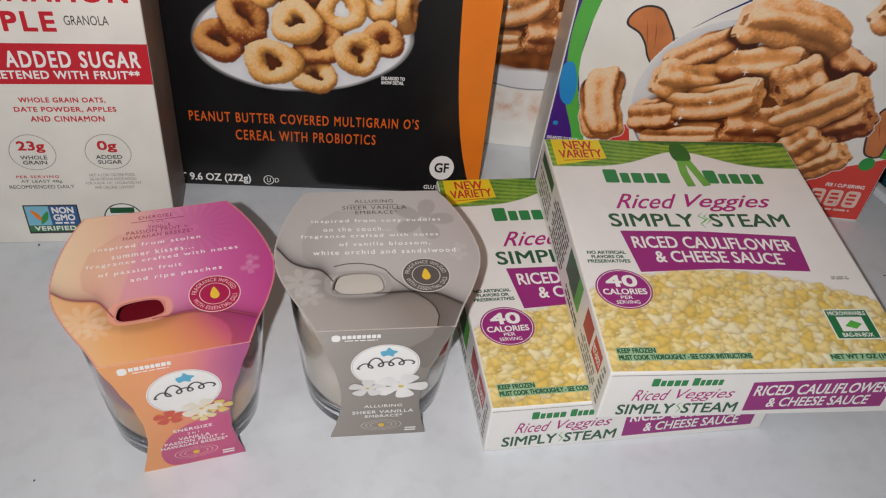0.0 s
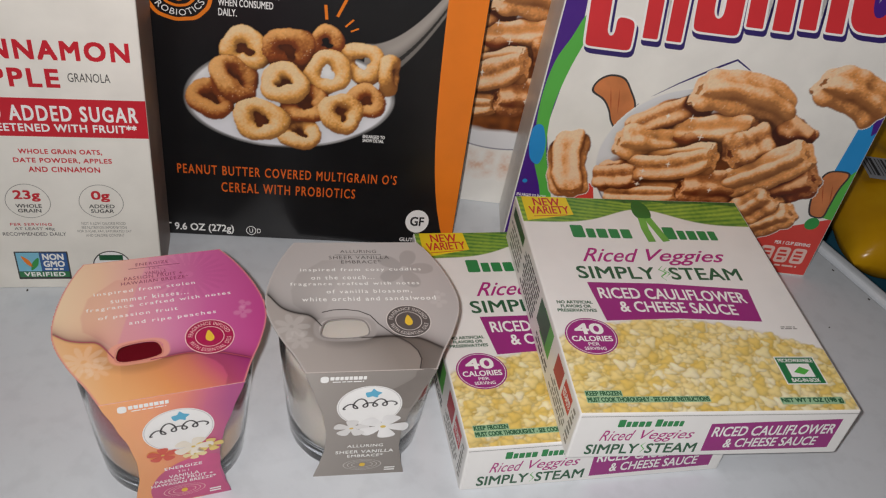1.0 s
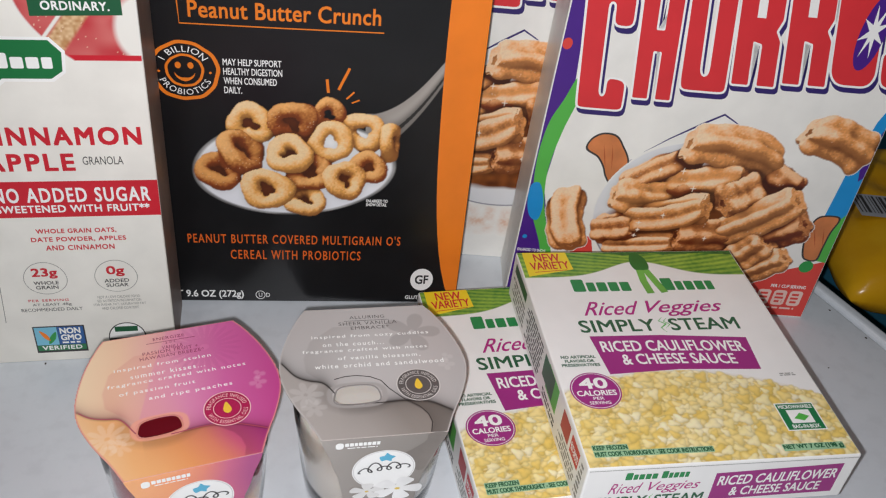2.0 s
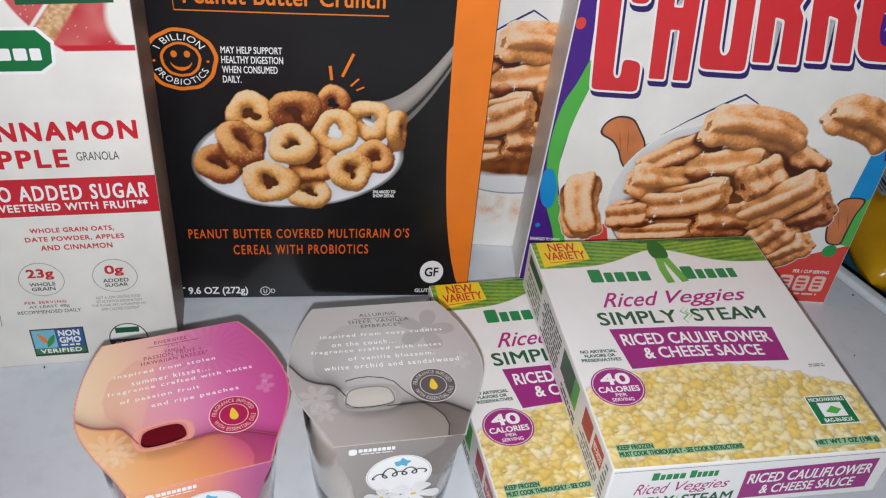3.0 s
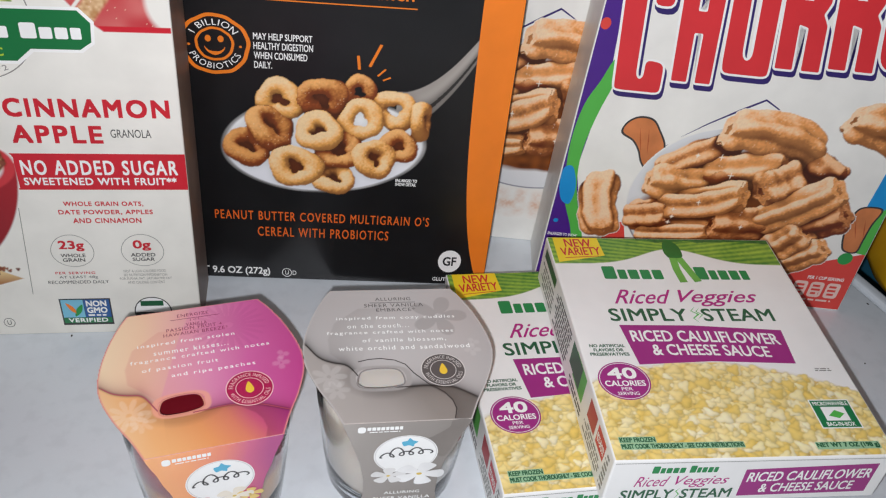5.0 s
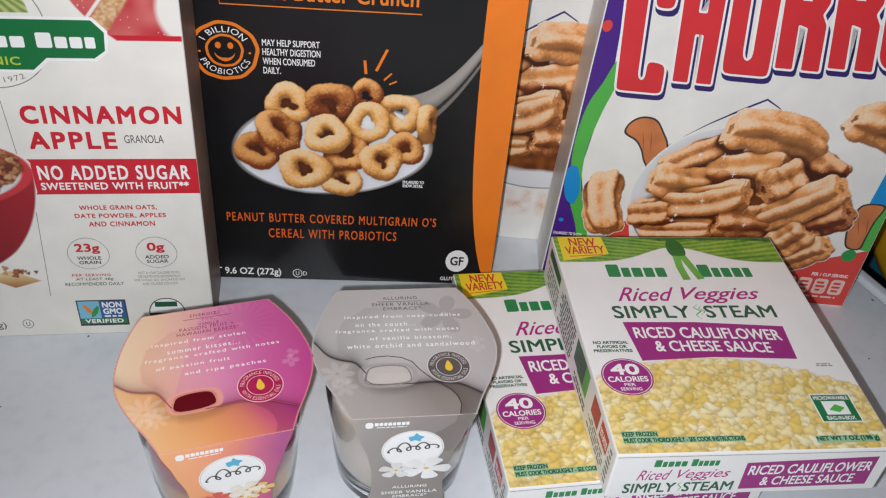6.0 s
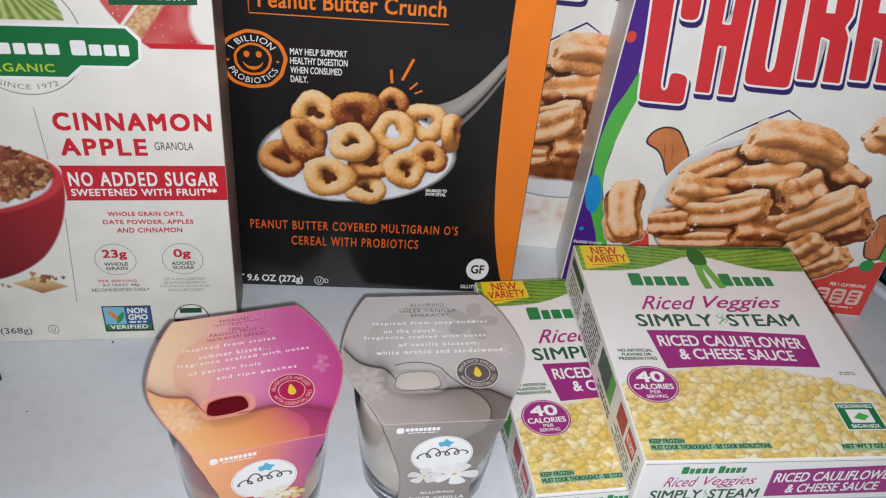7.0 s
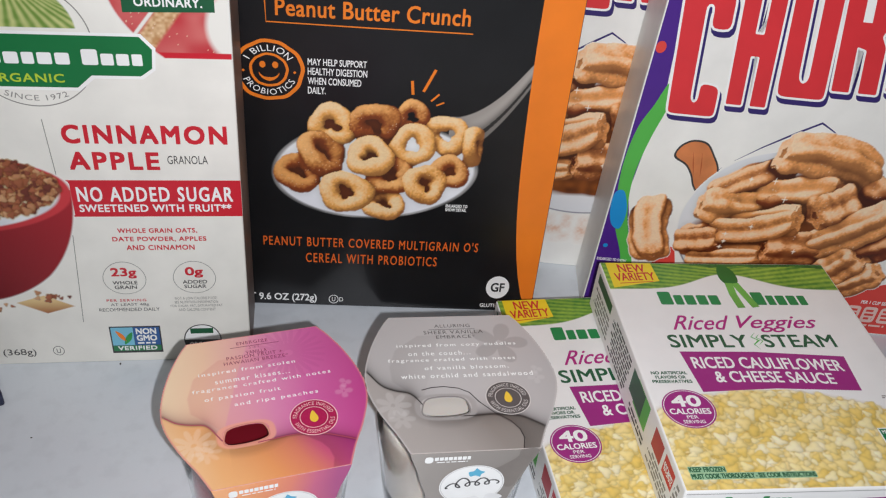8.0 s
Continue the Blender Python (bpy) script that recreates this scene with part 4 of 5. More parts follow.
def frozen_carton(m, label):
    b = thing("frozen_food_box", m, label, "food box", "stacked frozen food boxes")
    board_box("carton", 0, FW * KW, FD * KD, FH * KH, paper("f5f4f0", 0.4, 0.03), b, 0.9)
    t = lambda u, v, h: (u * KW * MM, v * KD * MM, (FH * KH + h) * MM)
    f = lambda u, v, h: face_front(u * KW, v * KH, h)
    s = lambda u, v, h: face_left(u * KD, v * KH, h)
    cv = Canvas(0.6, 128, FW - 0.6, FD - 0.6, 21)
    lowline = 134.5 + 13.5 * np.exp(-((cv.X - 67) / 24) ** 2)
    rows = np.sin((cv.Y - 158) * 2.2 + 0.11 * (cv.X - 60) * np.where(cv.X < 67, 1, -1) * (cv.Y - 120) * 0.1)
    tone = np.clip(0.45 + 0.25 * rows + 0.5 * (cv.cloud(9) - 0.5) + 0.3 * (cv.cloud(1.5) - 0.5), 0, 1)
    col = blend(lin("2f7a2c"), lin("a7c94a"), tone)
    col = np.where(((cv.Y > 153.5 + 2.5 * cv.cloud(6)) & (cv.X > 50))[..., None], blend(lin("1f5a2a"), lin("3c7d3a"), cv.cloud(2)), col)
    cv.put(fade(lowline - cv.Y, 0.6), col)
    cv.mesh("field_picture", t, b, PHOTO, 0.05, "printed green hill fields")
    flat("yellow_flash", [(3.2, FD - 0.7), (28, FD - 0.7), (29, 141.5), (3, 135.5)], t, YELLOW, b, 0.1)
    text("NEW", 9, 149, 23.5, 156, t, RED, b, 0.012, 0, 1, 0.15)
    text("VARIETY", 5.6, 141.3, 27.2, 148, t, RED, b, 0.012, 0, 1, 0.15, 1.0)
    stroke("flash_rule", [(7, 139.3), (25.5, 141)], 0.5, t, RED, b, 0.15)
    # maker's name as plain blocks with a plain emblem between
    name_row("Oiooo", 24.5, 121.5, 56.5, 132.2, t, paper("1f8a4a"), b)
    name_row("Oiooi", 75, 121.5, 104, 132.2, t, paper("1f8a4a"), b)
    flat("emblem", smooth([(63.4, 151), (66, 156), (69.6, 155.6), (72.6, 150), (72.4, 142), (69, 138.6), (65, 139), (62.8, 144)], 5), t, paper("24742f", 0.4, 0.25), b, 0.12)
    for pts in ([(66.4, 140), (65.6, 130), (66.4, 119)], [(69.8, 140), (72, 130), (74.4, 119.6)]):
        stroke("emblem_stem", pts, 4.2, t, paper("6db04a", 0.4, 0.25), b, 0.13, False)
    text("Riced", 25, 101.5, 54, 112.6, t, paper("b5197f"), b, 0.005, 0.35, 1, 0.12, lean=0.22)
    text("Veggies", 58, 99.6, 100, 112.6, t, paper("b5197f"), b, 0.005, 0.35, 1, 0.12, lean=0.22)
    text("SIMPLY", 20, 88.3, 60, 97.6, t, DARKGREEN, b, 0.014, 0, 1.02, 0.12)
    text("STEAM", 68, 88.3, 105, 97.6, t, DARKGREEN, b, 0.014, 0, 1.02, 0.12)
    stroke("steam_curl", [(65.6, 99), (62.8, 96), (66, 93.4), (62.6, 90.4), (64.6, 87)], 1.2, t, LIME, b, 0.12, True)
    stroke("steam_curl", [(67.6, 98), (65.4, 95.6), (68, 93), (65, 90)], 0.9, t, LIME, b, 0.12, True)
    flat("banner", [(23, 85.4), (60, 85), (105, 81.4), (103.2, 57.5), (62, 59.4), (26, 57.5)], t, MAGENTA, b, 0.08)
    text("RICED CAULIFLOWER", 27, 73.4, 101, 81.2, t, PURE, b, 0.014, 0, 1, 0.13, -2.6, 0.8)
    text("& CHEESE SAUCE", 35, 63.8, 93, 71.2, t, PURE, b, 0.014, 0, 1, 0.13, -1.8, 0.6)
    for i, (q, w) in enumerate((("NO ARTIFICIAL", 8.6), ("FLAVORS OR", 7.2), ("PRESERVATIVES", 9.4))):
        text(q, 13.4 - w, 69.4 - 2.9 * i, 13.4 + w, 71.4 - 2.9 * i, t, DARKGREEN, b, 0.03)
    cv = Canvas(0.7, 0.7, FW - 0.7, 59, 23)
    top = 57.3 - 15.5 * ((cv.X - 54) / 62) ** 2
    cv.put(fade(cv.Y - top - 1.6, 1.2), lin("eeeae0"))
    cv.put(fade(cv.Y - top, 1.0), blend(lin("e4c070"), lin("eed894"), cv.cloud(5)))
    rng = np.random.RandomState(9)
    pale = [np.asarray(lin(c)) for c in ("faeec4", "f7e6ac", "f4de98", "fbf2d0", "efd480", "f6e2a4")]
    crumbs(cv, lambda a, q: q < 56.2 - 15.5 * ((a - 54) / 62) ** 2, 3000, 3.1, pale, rng, 0.09)
    clump = np.clip(1.5 * (0.6 * cv.cloud(4.5) + 0.4 * cv.cloud(9)) - 0.35, 0, 1)
    food = fade(cv.Y - top, 1.0)[..., None]
    cv.rgb = cv.rgb * (1 - food * (1 - clump)[..., None] * np.array((0.05, 0.11, 0.36)))
    cv.mesh("food_picture", t, b, PHOTO, 0.05, "printed yellow riced cauliflower in cheese sauce")
    flat("round_badge", disc(16, 47, 12.2), t, MAGENTA, b, 0.1)
    ring("badge_ring", 16, 47, 11.2, 11.5, t, PURE, b, 0.13)
    text("40", 9.2, 48.4, 22.4, 55.2, t, PURE, b, 0.03, 0, 1, 0.14)
    text("CALORIES", 6.6, 43.6, 25.4, 47, t, PURE, b, 0.02, 0, 1, 0.14)
    text("PER", 13.4, 40.8, 18.6, 42.7, t, PURE, b, 0.01, 0, 1, 0.14)
    text("SERVING", 11, 37.9, 21, 39.9, t, PURE, b, 0.01, 0, 1, 0.14)
    flat("oven_badge", rect(98.8, 16, 118.4, 33.6), t, PURE, b, 0.1)
    flat("oven_badge_field", rect(99.4, 16.6, 117.8, 33), t, paper("1f7a48"), b, 0.12)
    flat("oven_badge_window", rect(103, 20.6, 114.4, 29), t, PURE, b, 0.14)
    flat("oven_badge_leaf", [(105, 23.6), (109.5, 22), (113, 24.8), (109, 27)], t, LIME, b, 0.16)
    text("MICROWAVABLE", 100.3, 29.9, 117, 32.2, t, PURE, b, 0.015, 0, 1, 0.15)
    text("BAG-IN-BOX", 102, 17.4, 115.4, 19.7, t, PURE, b, 0.015, 0, 1, 0.15)
    for q, u0, v0, u1, v1 in (("KEEP FROZEN", 5, 10.2, 20.4, 12.7), ("MUST COOK THOROUGHLY - SEE COOK INSTRUCTIONS", 5, 6.6, 59, 9.1), ("NET WT 7 OZ (198 g)", 92, 4.6, 120.8, 7.8)):
        flat("print_ground", rounded(u0 - 0.5, v0 - 0.5, u1 + 0.5, v1 + 0.5, 0.5, 3), t, paper("9fc8a0"), b, 0.1)
        text(q, u0, v0, u1, v1, t, DARKGREEN, b, 0.03, 0, 1, 0.15)
    bars(110.5, 52, 119.5, 54.4, 2, t, GREY, b, 0.1, 41)
    # end flap
    name_row("Oiooo", 18, 17.4, 32.5, 21.4, f, paper("1f8a4a"), b)
    name_row("Oiooi", 34.5, 17.4, 47, 21.4, f, paper("1f8a4a"), b)
    text("Riced", 12, 9.8, 27, 15.6, f, paper("b5197f"), b, 0, 0.35)
    text("Veggies", 30, 8.8, 54, 15.6, f, paper("b5197f"), b, 0, 0.35)
    text("SIMPLY", 7.4, 2.4, 31, 7.8, f, DARKGREEN, b, 0.014)
    text("STEAM", 34.6, 2.4, 57.5, 7.8, f, DARKGREEN, b, 0.014)
    stroke("steam_curl", [(33.4, 8.6), (32, 6.6), (33.8, 4.8), (32.4, 2.2)], 0.8, f, LIME, b, 0.1, True)
    flat("end_banner", [(60, 18.4), (120.6, 20.2), (121, 3.6), (60.8, 2.8)], f, MAGENTA, b)
    text("RICED CAULIFLOWER", 62.4, 11.2, 119.4, 16.6, f, PURE, b, 0.014, 0, 1, 0.12, 0.8)
    text("& CHEESE SAUCE", 70, 4.8, 113.6, 9.8, f, PURE, b, 0.014, 0, 1, 0.12, 0.5)
    stroke("flap_seam", [(0.8, 23.2), (FW - 0.8, 23.2)], 0.3, f, GREY, b, 0.04)
    # long side
    bars(4, 3, 10, 21.5, 7, s, GREY, b, 0.1, 51)
    flat("side_patch", [(11, 13), (24, 12.6), (24, 21.5), (11, 21.5)], s, RED, b)
    text("STOVE-TOP", 12, 15, 23, 18.5, s, PURE, b, 0.02)
    flat("side_patch", rect(27, 12, 40, 21.5), s, paper("b5303a"), b)
    bars(12, 3, 42, 11, 4, s, GREY, b, 0.1, 52)
    flat("side_patch", rect(50, 9, 70, 22), s, LIME, b)
    flat("side_patch", rect(58, 10, 78, 21.6), s, DARKGREEN, b, 0.1)
    bars(46, 2.6, 78, 7, 2, s, INK, b, 0.1, 53)
    bars(82, 3, 118, 21.6, 9, s, INK, b, 0.1, 54)
    bars(121, 3, 154, 15, 5, s, GREY, b, 0.1, 55)
    flat("side_patch", rect(124, 17, 152, 22), s, DARKGREEN, b)
    return gather(b, ("carton",))


# ---- scented candles ----
LID = 81.3
OUT = [(27.2, -41), (31.5, -31), (37.2, -20), (41.8, -8), (43.2, 2), (41.8, 13), (38.2, 25.5), (33.4, 36.5), (29.4, 43.2)]


def lid_outline(grow=0.0):
    half = []
    k = len(OUT)
    for i in range(k - 1):
        p0, p1, p2, p3 = (Vector(OUT[min(max(i + j, 0), k - 1)]) for j in (-1, 0, 1, 2))
        for q in range(6):
            t = q / 6
            v = 0.5 * ((2 * p1) + (p2 - p0) * t + (2 * p0 - 5 * p1 + 4 * p2 - p3) * t * t + (3 * p1 - p0 - 3 * p2 + p3) * t ** 3)
            half.append((v.x, v.y))
    half.append(OUT[-1])
    half = [(x * (1 + grow), y * (1 + grow)) for x, y in half]
    return half + [(-x, y) for x, y in reversed(half)]


def lid_at(u, v, h):
    return (u * MM, v * MM, (LID + h) * MM)


def apron(u, z, h):
    """Front panel of the sleeve, leaning in towards its foot."""
    k = z / LID
    return (u * MM, (-31.5 - 9.5 * k - h) * MM, z * MM)


def apron_half(z):
    k = [(0, 21.4), (12, 18.8), (24, 16.9), (36, 16.8), (50, 18.8), (64, 22.6), (81.3, 27.2)]
    for (a, wa), (b, wb) in zip(k, k[1:]):
        if z <= b:
            t = (z - a) / (b - a)
            t = t * t * (3 - 2 * t) * 0.5 + 0.5 * t
            return wa + (wb - wa) * t
    return k[-1][1]


def candle(m, inks, label):
    c = thing("candle", m, label, "candle", "boxed scented candles")
    # glass jar, turned profile with a thick base
    prof = [(0.01, 0.0), (26, 0), (29, 1.2), (30.6, 4), (32.4, 20), (34.6, 45), (36.4, 68), (36.2, 69), (35, 69.2), (35.1, 68), (33.4, 45), (31.3, 20), (29.8, 9), (27.6, 6.4), (0.01, 6)]
    bm = bmesh.new()
    n = 56
    loops = [[bm.verts.new((r * 1.05 * MM * math.cos(6.28318 * i / n), r * 1.05 * MM * math.sin(6.28318 * i / n), z * 1.1 * MM)) for i in range(n)] for r, z in prof]
    for a, b2 in zip(loops, loops[1:]):
        for i in range(n):
            bm.faces.new((a[i], a[(i + 1) % n], b2[(i + 1) % n], b2[i]))
    for fc in bm.faces:
        fc.smooth = True
    jar = part("jar", bm, inks["glass"], c, "clear glass jar with a thick base")
    jar.visible_shadow = False
    bm = bmesh.new()
    top = inks["fill"]
    prof = [(0.01, 6.6), (27.4, 6.8), (29.5, 9.2), (31.0, 20), (33.1, 45), (33.0 + (top - 45) * 0.075, top), (32.2 + (top - 45) * 0.075, top + 1.2), (30.6, top + 0.6), (0.01, top)]
    loops = [[bm.verts.new((r * 1.05 * MM * math.cos(6.28318 * i / n), r * 1.05 * MM * math.sin(6.28318 * i / n), z * 1.1 * MM)) for i in range(n)] for r, z in prof]
    for a, b2 in zip(loops, loops[1:]):
        for i in range(n):
            bm.faces.new((a[i], a[(i + 1) % n], b2[(i + 1) % n], b2[i]))
    for fc in bm.faces:
        fc.smooth = True
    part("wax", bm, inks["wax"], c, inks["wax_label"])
    bm = bmesh.new()
    bmesh.ops.create_cone(bm, cap_ends=True, segments=10, radius1=0.0011, radius2=0.0009, depth=0.008)
    bmesh.ops.translate(bm, verts=bm.verts, vec=(0, 0, inks["fill"] * 1.1 * MM + 0.0005))
    part("wick", bm, CREAM, c)
    # sleeve: lid with its window, aprons front and back
    hx, hy, ha, hs = inks["hole"]
    def window(grow):
        pts = smooth([(-10, -4.6), (-3, -6), (6, -5.4), (10.2, -3), (8.6, 4.2), (2, 6), (-7, 5), (-10, 0.6)], 5)
        q = radians(ha)
        grow *= hs
        return [(hx + grow * (x * math.cos(q) - y * math.sin(q)), hy + grow * (x * math.sin(q) + y * math.cos(q))) for x, y in pts]
    bm = bmesh.new()
    for loop in (lid_outline(), window(1.0)):
        vs = [bm.verts.new(lid_at(x, y, 0)) for x, y in loop]
        for i, v in enumerate(vs):
            bm.edges.new((v, vs[(i + 1) % len(vs)]))
    bmesh.ops.triangle_fill(bm, use_beauty=True, use_dissolve=False, edges=bm.edges[:])
    bmesh.ops.recalc_face_normals(bm, faces=bm.faces[:])
    ob = part("lid", bm, inks["lid"], c)
    if ob.data.polygons and ob.data.polygons[0].normal.z < 0:
        ob.data.flip_normals()
    so = ob.modifiers.new("board", "SOLIDIFY")
    so.thickness, so.offset = 0.0005, -1
    for nm, mat, back in (("front_panel", inks["apron"], 1), ("back_panel", inks["inner"], -1)):
        bm = bmesh.new()
        rows = []
        for i in range(25):
            z = LID * i / 24
            w = apron_half(z)
            rows.append([bm.verts.new((apron(w * k, z, 0)[0], apron(w * k, z, 0)[1] * back, z * MM)) for k in (-1, -0.5, 0, 0.5, 1)])
        for a, b2 in zip(rows, rows[1:]):
            for j in range(4):
                bm.faces.new((a[j], a[j + 1], b2[j + 1], b2[j]))
        ob = part(nm, bm, mat, c)
        so = ob.modifiers.new("board", "SOLIDIFY")
        so.thickness, so.offset = 0.0004, 0
    # pale line painted along the front fold for the lamp's glint
    stroke("worn_crease", [(-27, -40.9), (27, -40.9)], 0.5, lid_at, paper("e9d9cf"), c, 0.03)
    # overprinted flowing shapes
    cv = Canvas(-44.5, -41.5, 44.5, 43.6, 17, inks["ground"])
    half = [p for p in lid_outline() if p[0] > 0]
    width = np.interp(cv.Y, [p[1] for p in half], [p[0] for p in half])
    kx, ky = inks["contour_at"]
    xs = cv.X[0]
    line = np.interp(xs, kx, ky)
    for _ in range(3):
        line = np.convolve(np.pad(line, 4, mode="edge"), np.ones(9) / 9, mode="valid")
    dy = cv.Y - line[None, :]
    def ramp(stops, q):
        cols = np.array([lin(c2) for _, c2 in stops])
        return np.stack([np.interp(q, [p for p, _ in stops], cols[:, j]) for j in range(3)], -1)
    up = ramp(inks["upper"], cv.X - 0.12 * cv.Y + 5 * (cv.cloud(18) - 0.5))
    lobe = np.interp(cv.Y, [-12, -7, 0, 9, 20, 28, 41], [-20, -24, -31.2, -31.8, -28.5, -19, -4])
    m = fade(lobe - cv.X, 0.8) * np.clip(1 - (cv.X - lobe) / 26, 0, 1) * (cv.Y < 30)
    up = up * (1 - 0.42 * m[..., None]) + np.asarray(lin(inks["lobe"])) * 0.42 * m[..., None]
    seam = np.interp(cv.Y, [-12, 22, 41], [-19, -9, -2])
    petal = 0.3 * fade(seam - cv.X, 0.6)[..., None] * np.clip(1 - (cv.X - seam) / 40, 0, 1)[..., None]
    up = up * (1 - petal) + np.asarray(lin(inks["petal"])) * petal
    near = np.exp(-np.clip(dy, 0, 40) / 4.0)
    near = near * (0.45 + 0.35 * inks["ink_line"])
    up = up * (1 - near[..., None]) + np.asarray(lin(inks["line"])) * near[..., None]
    dn = ramp(inks["lower"], cv.X + 0.35 * (cv.Y + 30) + 4 * (cv.cloud(15) - 0.5))
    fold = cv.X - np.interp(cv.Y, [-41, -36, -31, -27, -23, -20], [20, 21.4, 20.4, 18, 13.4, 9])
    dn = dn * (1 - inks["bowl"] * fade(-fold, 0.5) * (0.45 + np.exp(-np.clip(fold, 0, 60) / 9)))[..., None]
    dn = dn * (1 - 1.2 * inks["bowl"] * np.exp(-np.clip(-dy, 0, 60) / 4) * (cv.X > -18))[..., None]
    # soft shadow below the window, put into the lid's printed colour
    hood_shadow = np.hypot((cv.X - hx) / 15, (cv.Y - hy - 1) / 10.5)
    dn = dn * (1 - 0.22 * fade((hood_shadow - 1.15) * 10, 3.0))[..., None]
    col = np.where((dy > 0)[..., None], up, dn)
    col = col * (1 - 0.7 * np.exp(-(np.abs(dy) / 0.75) ** 2) * inks["ink_line"])[..., None]
    for fx, fy, fr, fk, ink, full in inks["leaves"]:
        rr, aa = np.hypot(cv.X - fx, cv.Y - fy), np.arctan2(cv.Y - fy, cv.X - fx)
        leaf = fade((rr / fr - 0.25 - 0.75 * np.abs(np.cos(aa * fk / 2)) ** 0.8) * fr, 1.0) * full * (rr < fr) * (rr > 0.12 * fr)
        col = col * (1 - leaf[..., None]) + np.asarray(lin(ink)) * leaf[..., None]
    q = radians(-ha)
    wx, wy = cv.X - hx, cv.Y - hy
    hole_d = np.abs((wx * math.cos(q) - wy * math.sin(q)) / (10.4 * hs)) ** 3 + np.abs((wx * math.sin(q) + wy * math.cos(q)) / (5.9 * hs)) ** 3
    lip = fade((hole_d - 2.2) * 3, 1.2)
    col = col * (1 - 0.8 * lip[..., None]) + np.asarray(lin(inks["lipc"])) * 0.8 * lip[..., None]
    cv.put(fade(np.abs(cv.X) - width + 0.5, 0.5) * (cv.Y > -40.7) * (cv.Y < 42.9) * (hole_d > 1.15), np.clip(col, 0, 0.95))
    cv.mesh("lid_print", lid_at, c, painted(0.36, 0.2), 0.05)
    pick = [i for i in range(0, len(xs), max(1, len(xs) // 90)) if abs(xs[i]) < 42]
    for keep in (lambda x: x < hx - 9.5, lambda x: x > hx + 3):
        stroke("contour_line", [(float(xs[i]), float(line[i])) for i in pick if keep(xs[i]) and abs(xs[i]) < np.interp(line[i], [p[1] for p in half], [p[0] for p in half]) - 0.6], 0.55, lid_at, inks["contour"], c, 0.1)
    if inks["swirl"]:
        stroke("contour_line", [(-18.9, -5.6), (-14, -4.2), (-8.6, -3.9), (-2.5, -5.2), (2.1, -8), (5.3, -13.4), (10.7, -19.8), (17.3, -25.3), (20.4, -30), (21.4, -35), (20, -40.6)], 0.5, lid_at, inks["contour"], c, 0.1)
    if inks["swirl"]:
        flat("printed_swirl", smooth([(19.2, 81), (18, 76), (12, 70), (7, 66), (9, 60), (14, 55), (18.4, 54), (21.4, 63), (24.2, 72), (26.4, 81)], 5), apron, inks["swirl"], c, 0.25)
    ring_pts = [Vector(p) for p in window(1.0)]
    stroke("window_edge", [(p.x, p.y) for p in ring_pts] + [tuple(ring_pts[0])], 0.7, lid_at, inks["lip"], c, 0.16)
    for q, a, b2, y, hh in inks["head"]:
        text(q, a, y, b2, y + hh, lid_at, inks["dark"], c, 0.0, 0, 1.15, 0.22)
    stroke("rule", [(-11, inks["head"][0][3] - 1.4), (11, inks["head"][0][3] - 1.4)], 0.3, lid_at, inks["dark"], c, 0.2)
    for q, a, b2, y in inks["lines"]:
        text(q, a, y, b2, y + 2.7, lid_at, PURE, c, 0.008, 0, 1.3, 0.24)
    dx, dy = inks["drop"]
    flat("oil_badge", disc(dx, dy, 9.8), lid_at, inks["badge"], c, 0.18)
    ring("badge_ring", dx, dy, 9.6, 10.0, lid_at, inks["rim"], c, 0.22)
    ring("badge_ring", dx, dy, 5.6, 5.9, lid_at, inks["rim"], c, 0.22)
    flat("oil_drop", smooth([(dx, dy + 3.8), (dx + 1.6, dy + 0.4), (dx + 1.5, dy - 1.8), (dx, dy - 2.8), (dx - 1.5, dy - 1.8), (dx - 1.6, dy + 0.4)], 6), lid_at, paper("f0c640"), c, 0.24)
    arc_text("FRAGRANCE INFUSED", dx, dy, 7.8, 1.9, 172, 8, lid_at, inks["rim"], c, 0.0, 0.24)
    arc_text("WITH ESSENTIAL OILS", dx, dy, 7.8, 1.9, 192, 348, lid_at, inks["rim"], c, 0.0, 0.24)
    # front panel print: makers' marks as plain shapes
    name_row("ooioiooi", -17, 76.0, -2, 79.2, apron, PURE, c, 0.37)
    flat("maker_mark", rounded(-21, 74.4, -17.6, 78.8, 1.4, 4), apron, PURE, c, 0.37)
    bars(-16, 74.2, -3, 75.3, 1, apron, PURE, c, 0.35, 62, 0.0)
    flat("name_plate", disc(0.8, 56.6, 14.1, 14.6, 56), apron, PURE, c, 0.3)
    ring("plate_ring", 0.8, 56.6, 13.3, 13.7, apron, paper("d9d6d4"), c, 0.34, 0, 48, 1.04)
    flat("plate_leaf", smooth([(-1.6, 66.4), (0.6, 67.2), (1.6, 69.2), (3.2, 67.4), (5.4, 66.2), (4, 64.6), (3.6, 62.8), (1.4, 63.8), (-0.6, 63.2)], 4), apron, paper("58b4d4"), c, 0.42)
    wave = []
    for i in range(121):
        a = i / 120
        q = 2 * math.pi * 5 * a
        tall = 3.0 + 3.4 * math.exp(-((a - 0.3) / 0.07) ** 2) + 2.2 * math.exp(-((a - 0.7) / 0.06) ** 2)
        low = 5.0 * math.exp(-((a - 0.1) / 0.06) ** 2)
        wave.append((-9.5 + 21 * a - 1.9 * math.sin(q), 55.2 + 1.8 * a + tall * (0.5 - 0.5 * math.cos(q)) - low * (0.5 + 0.5 * math.cos(q))))
    stroke("name_wave", wave, 0.75, apron, INK, c, 0.42)
    rng = random.Random(8)
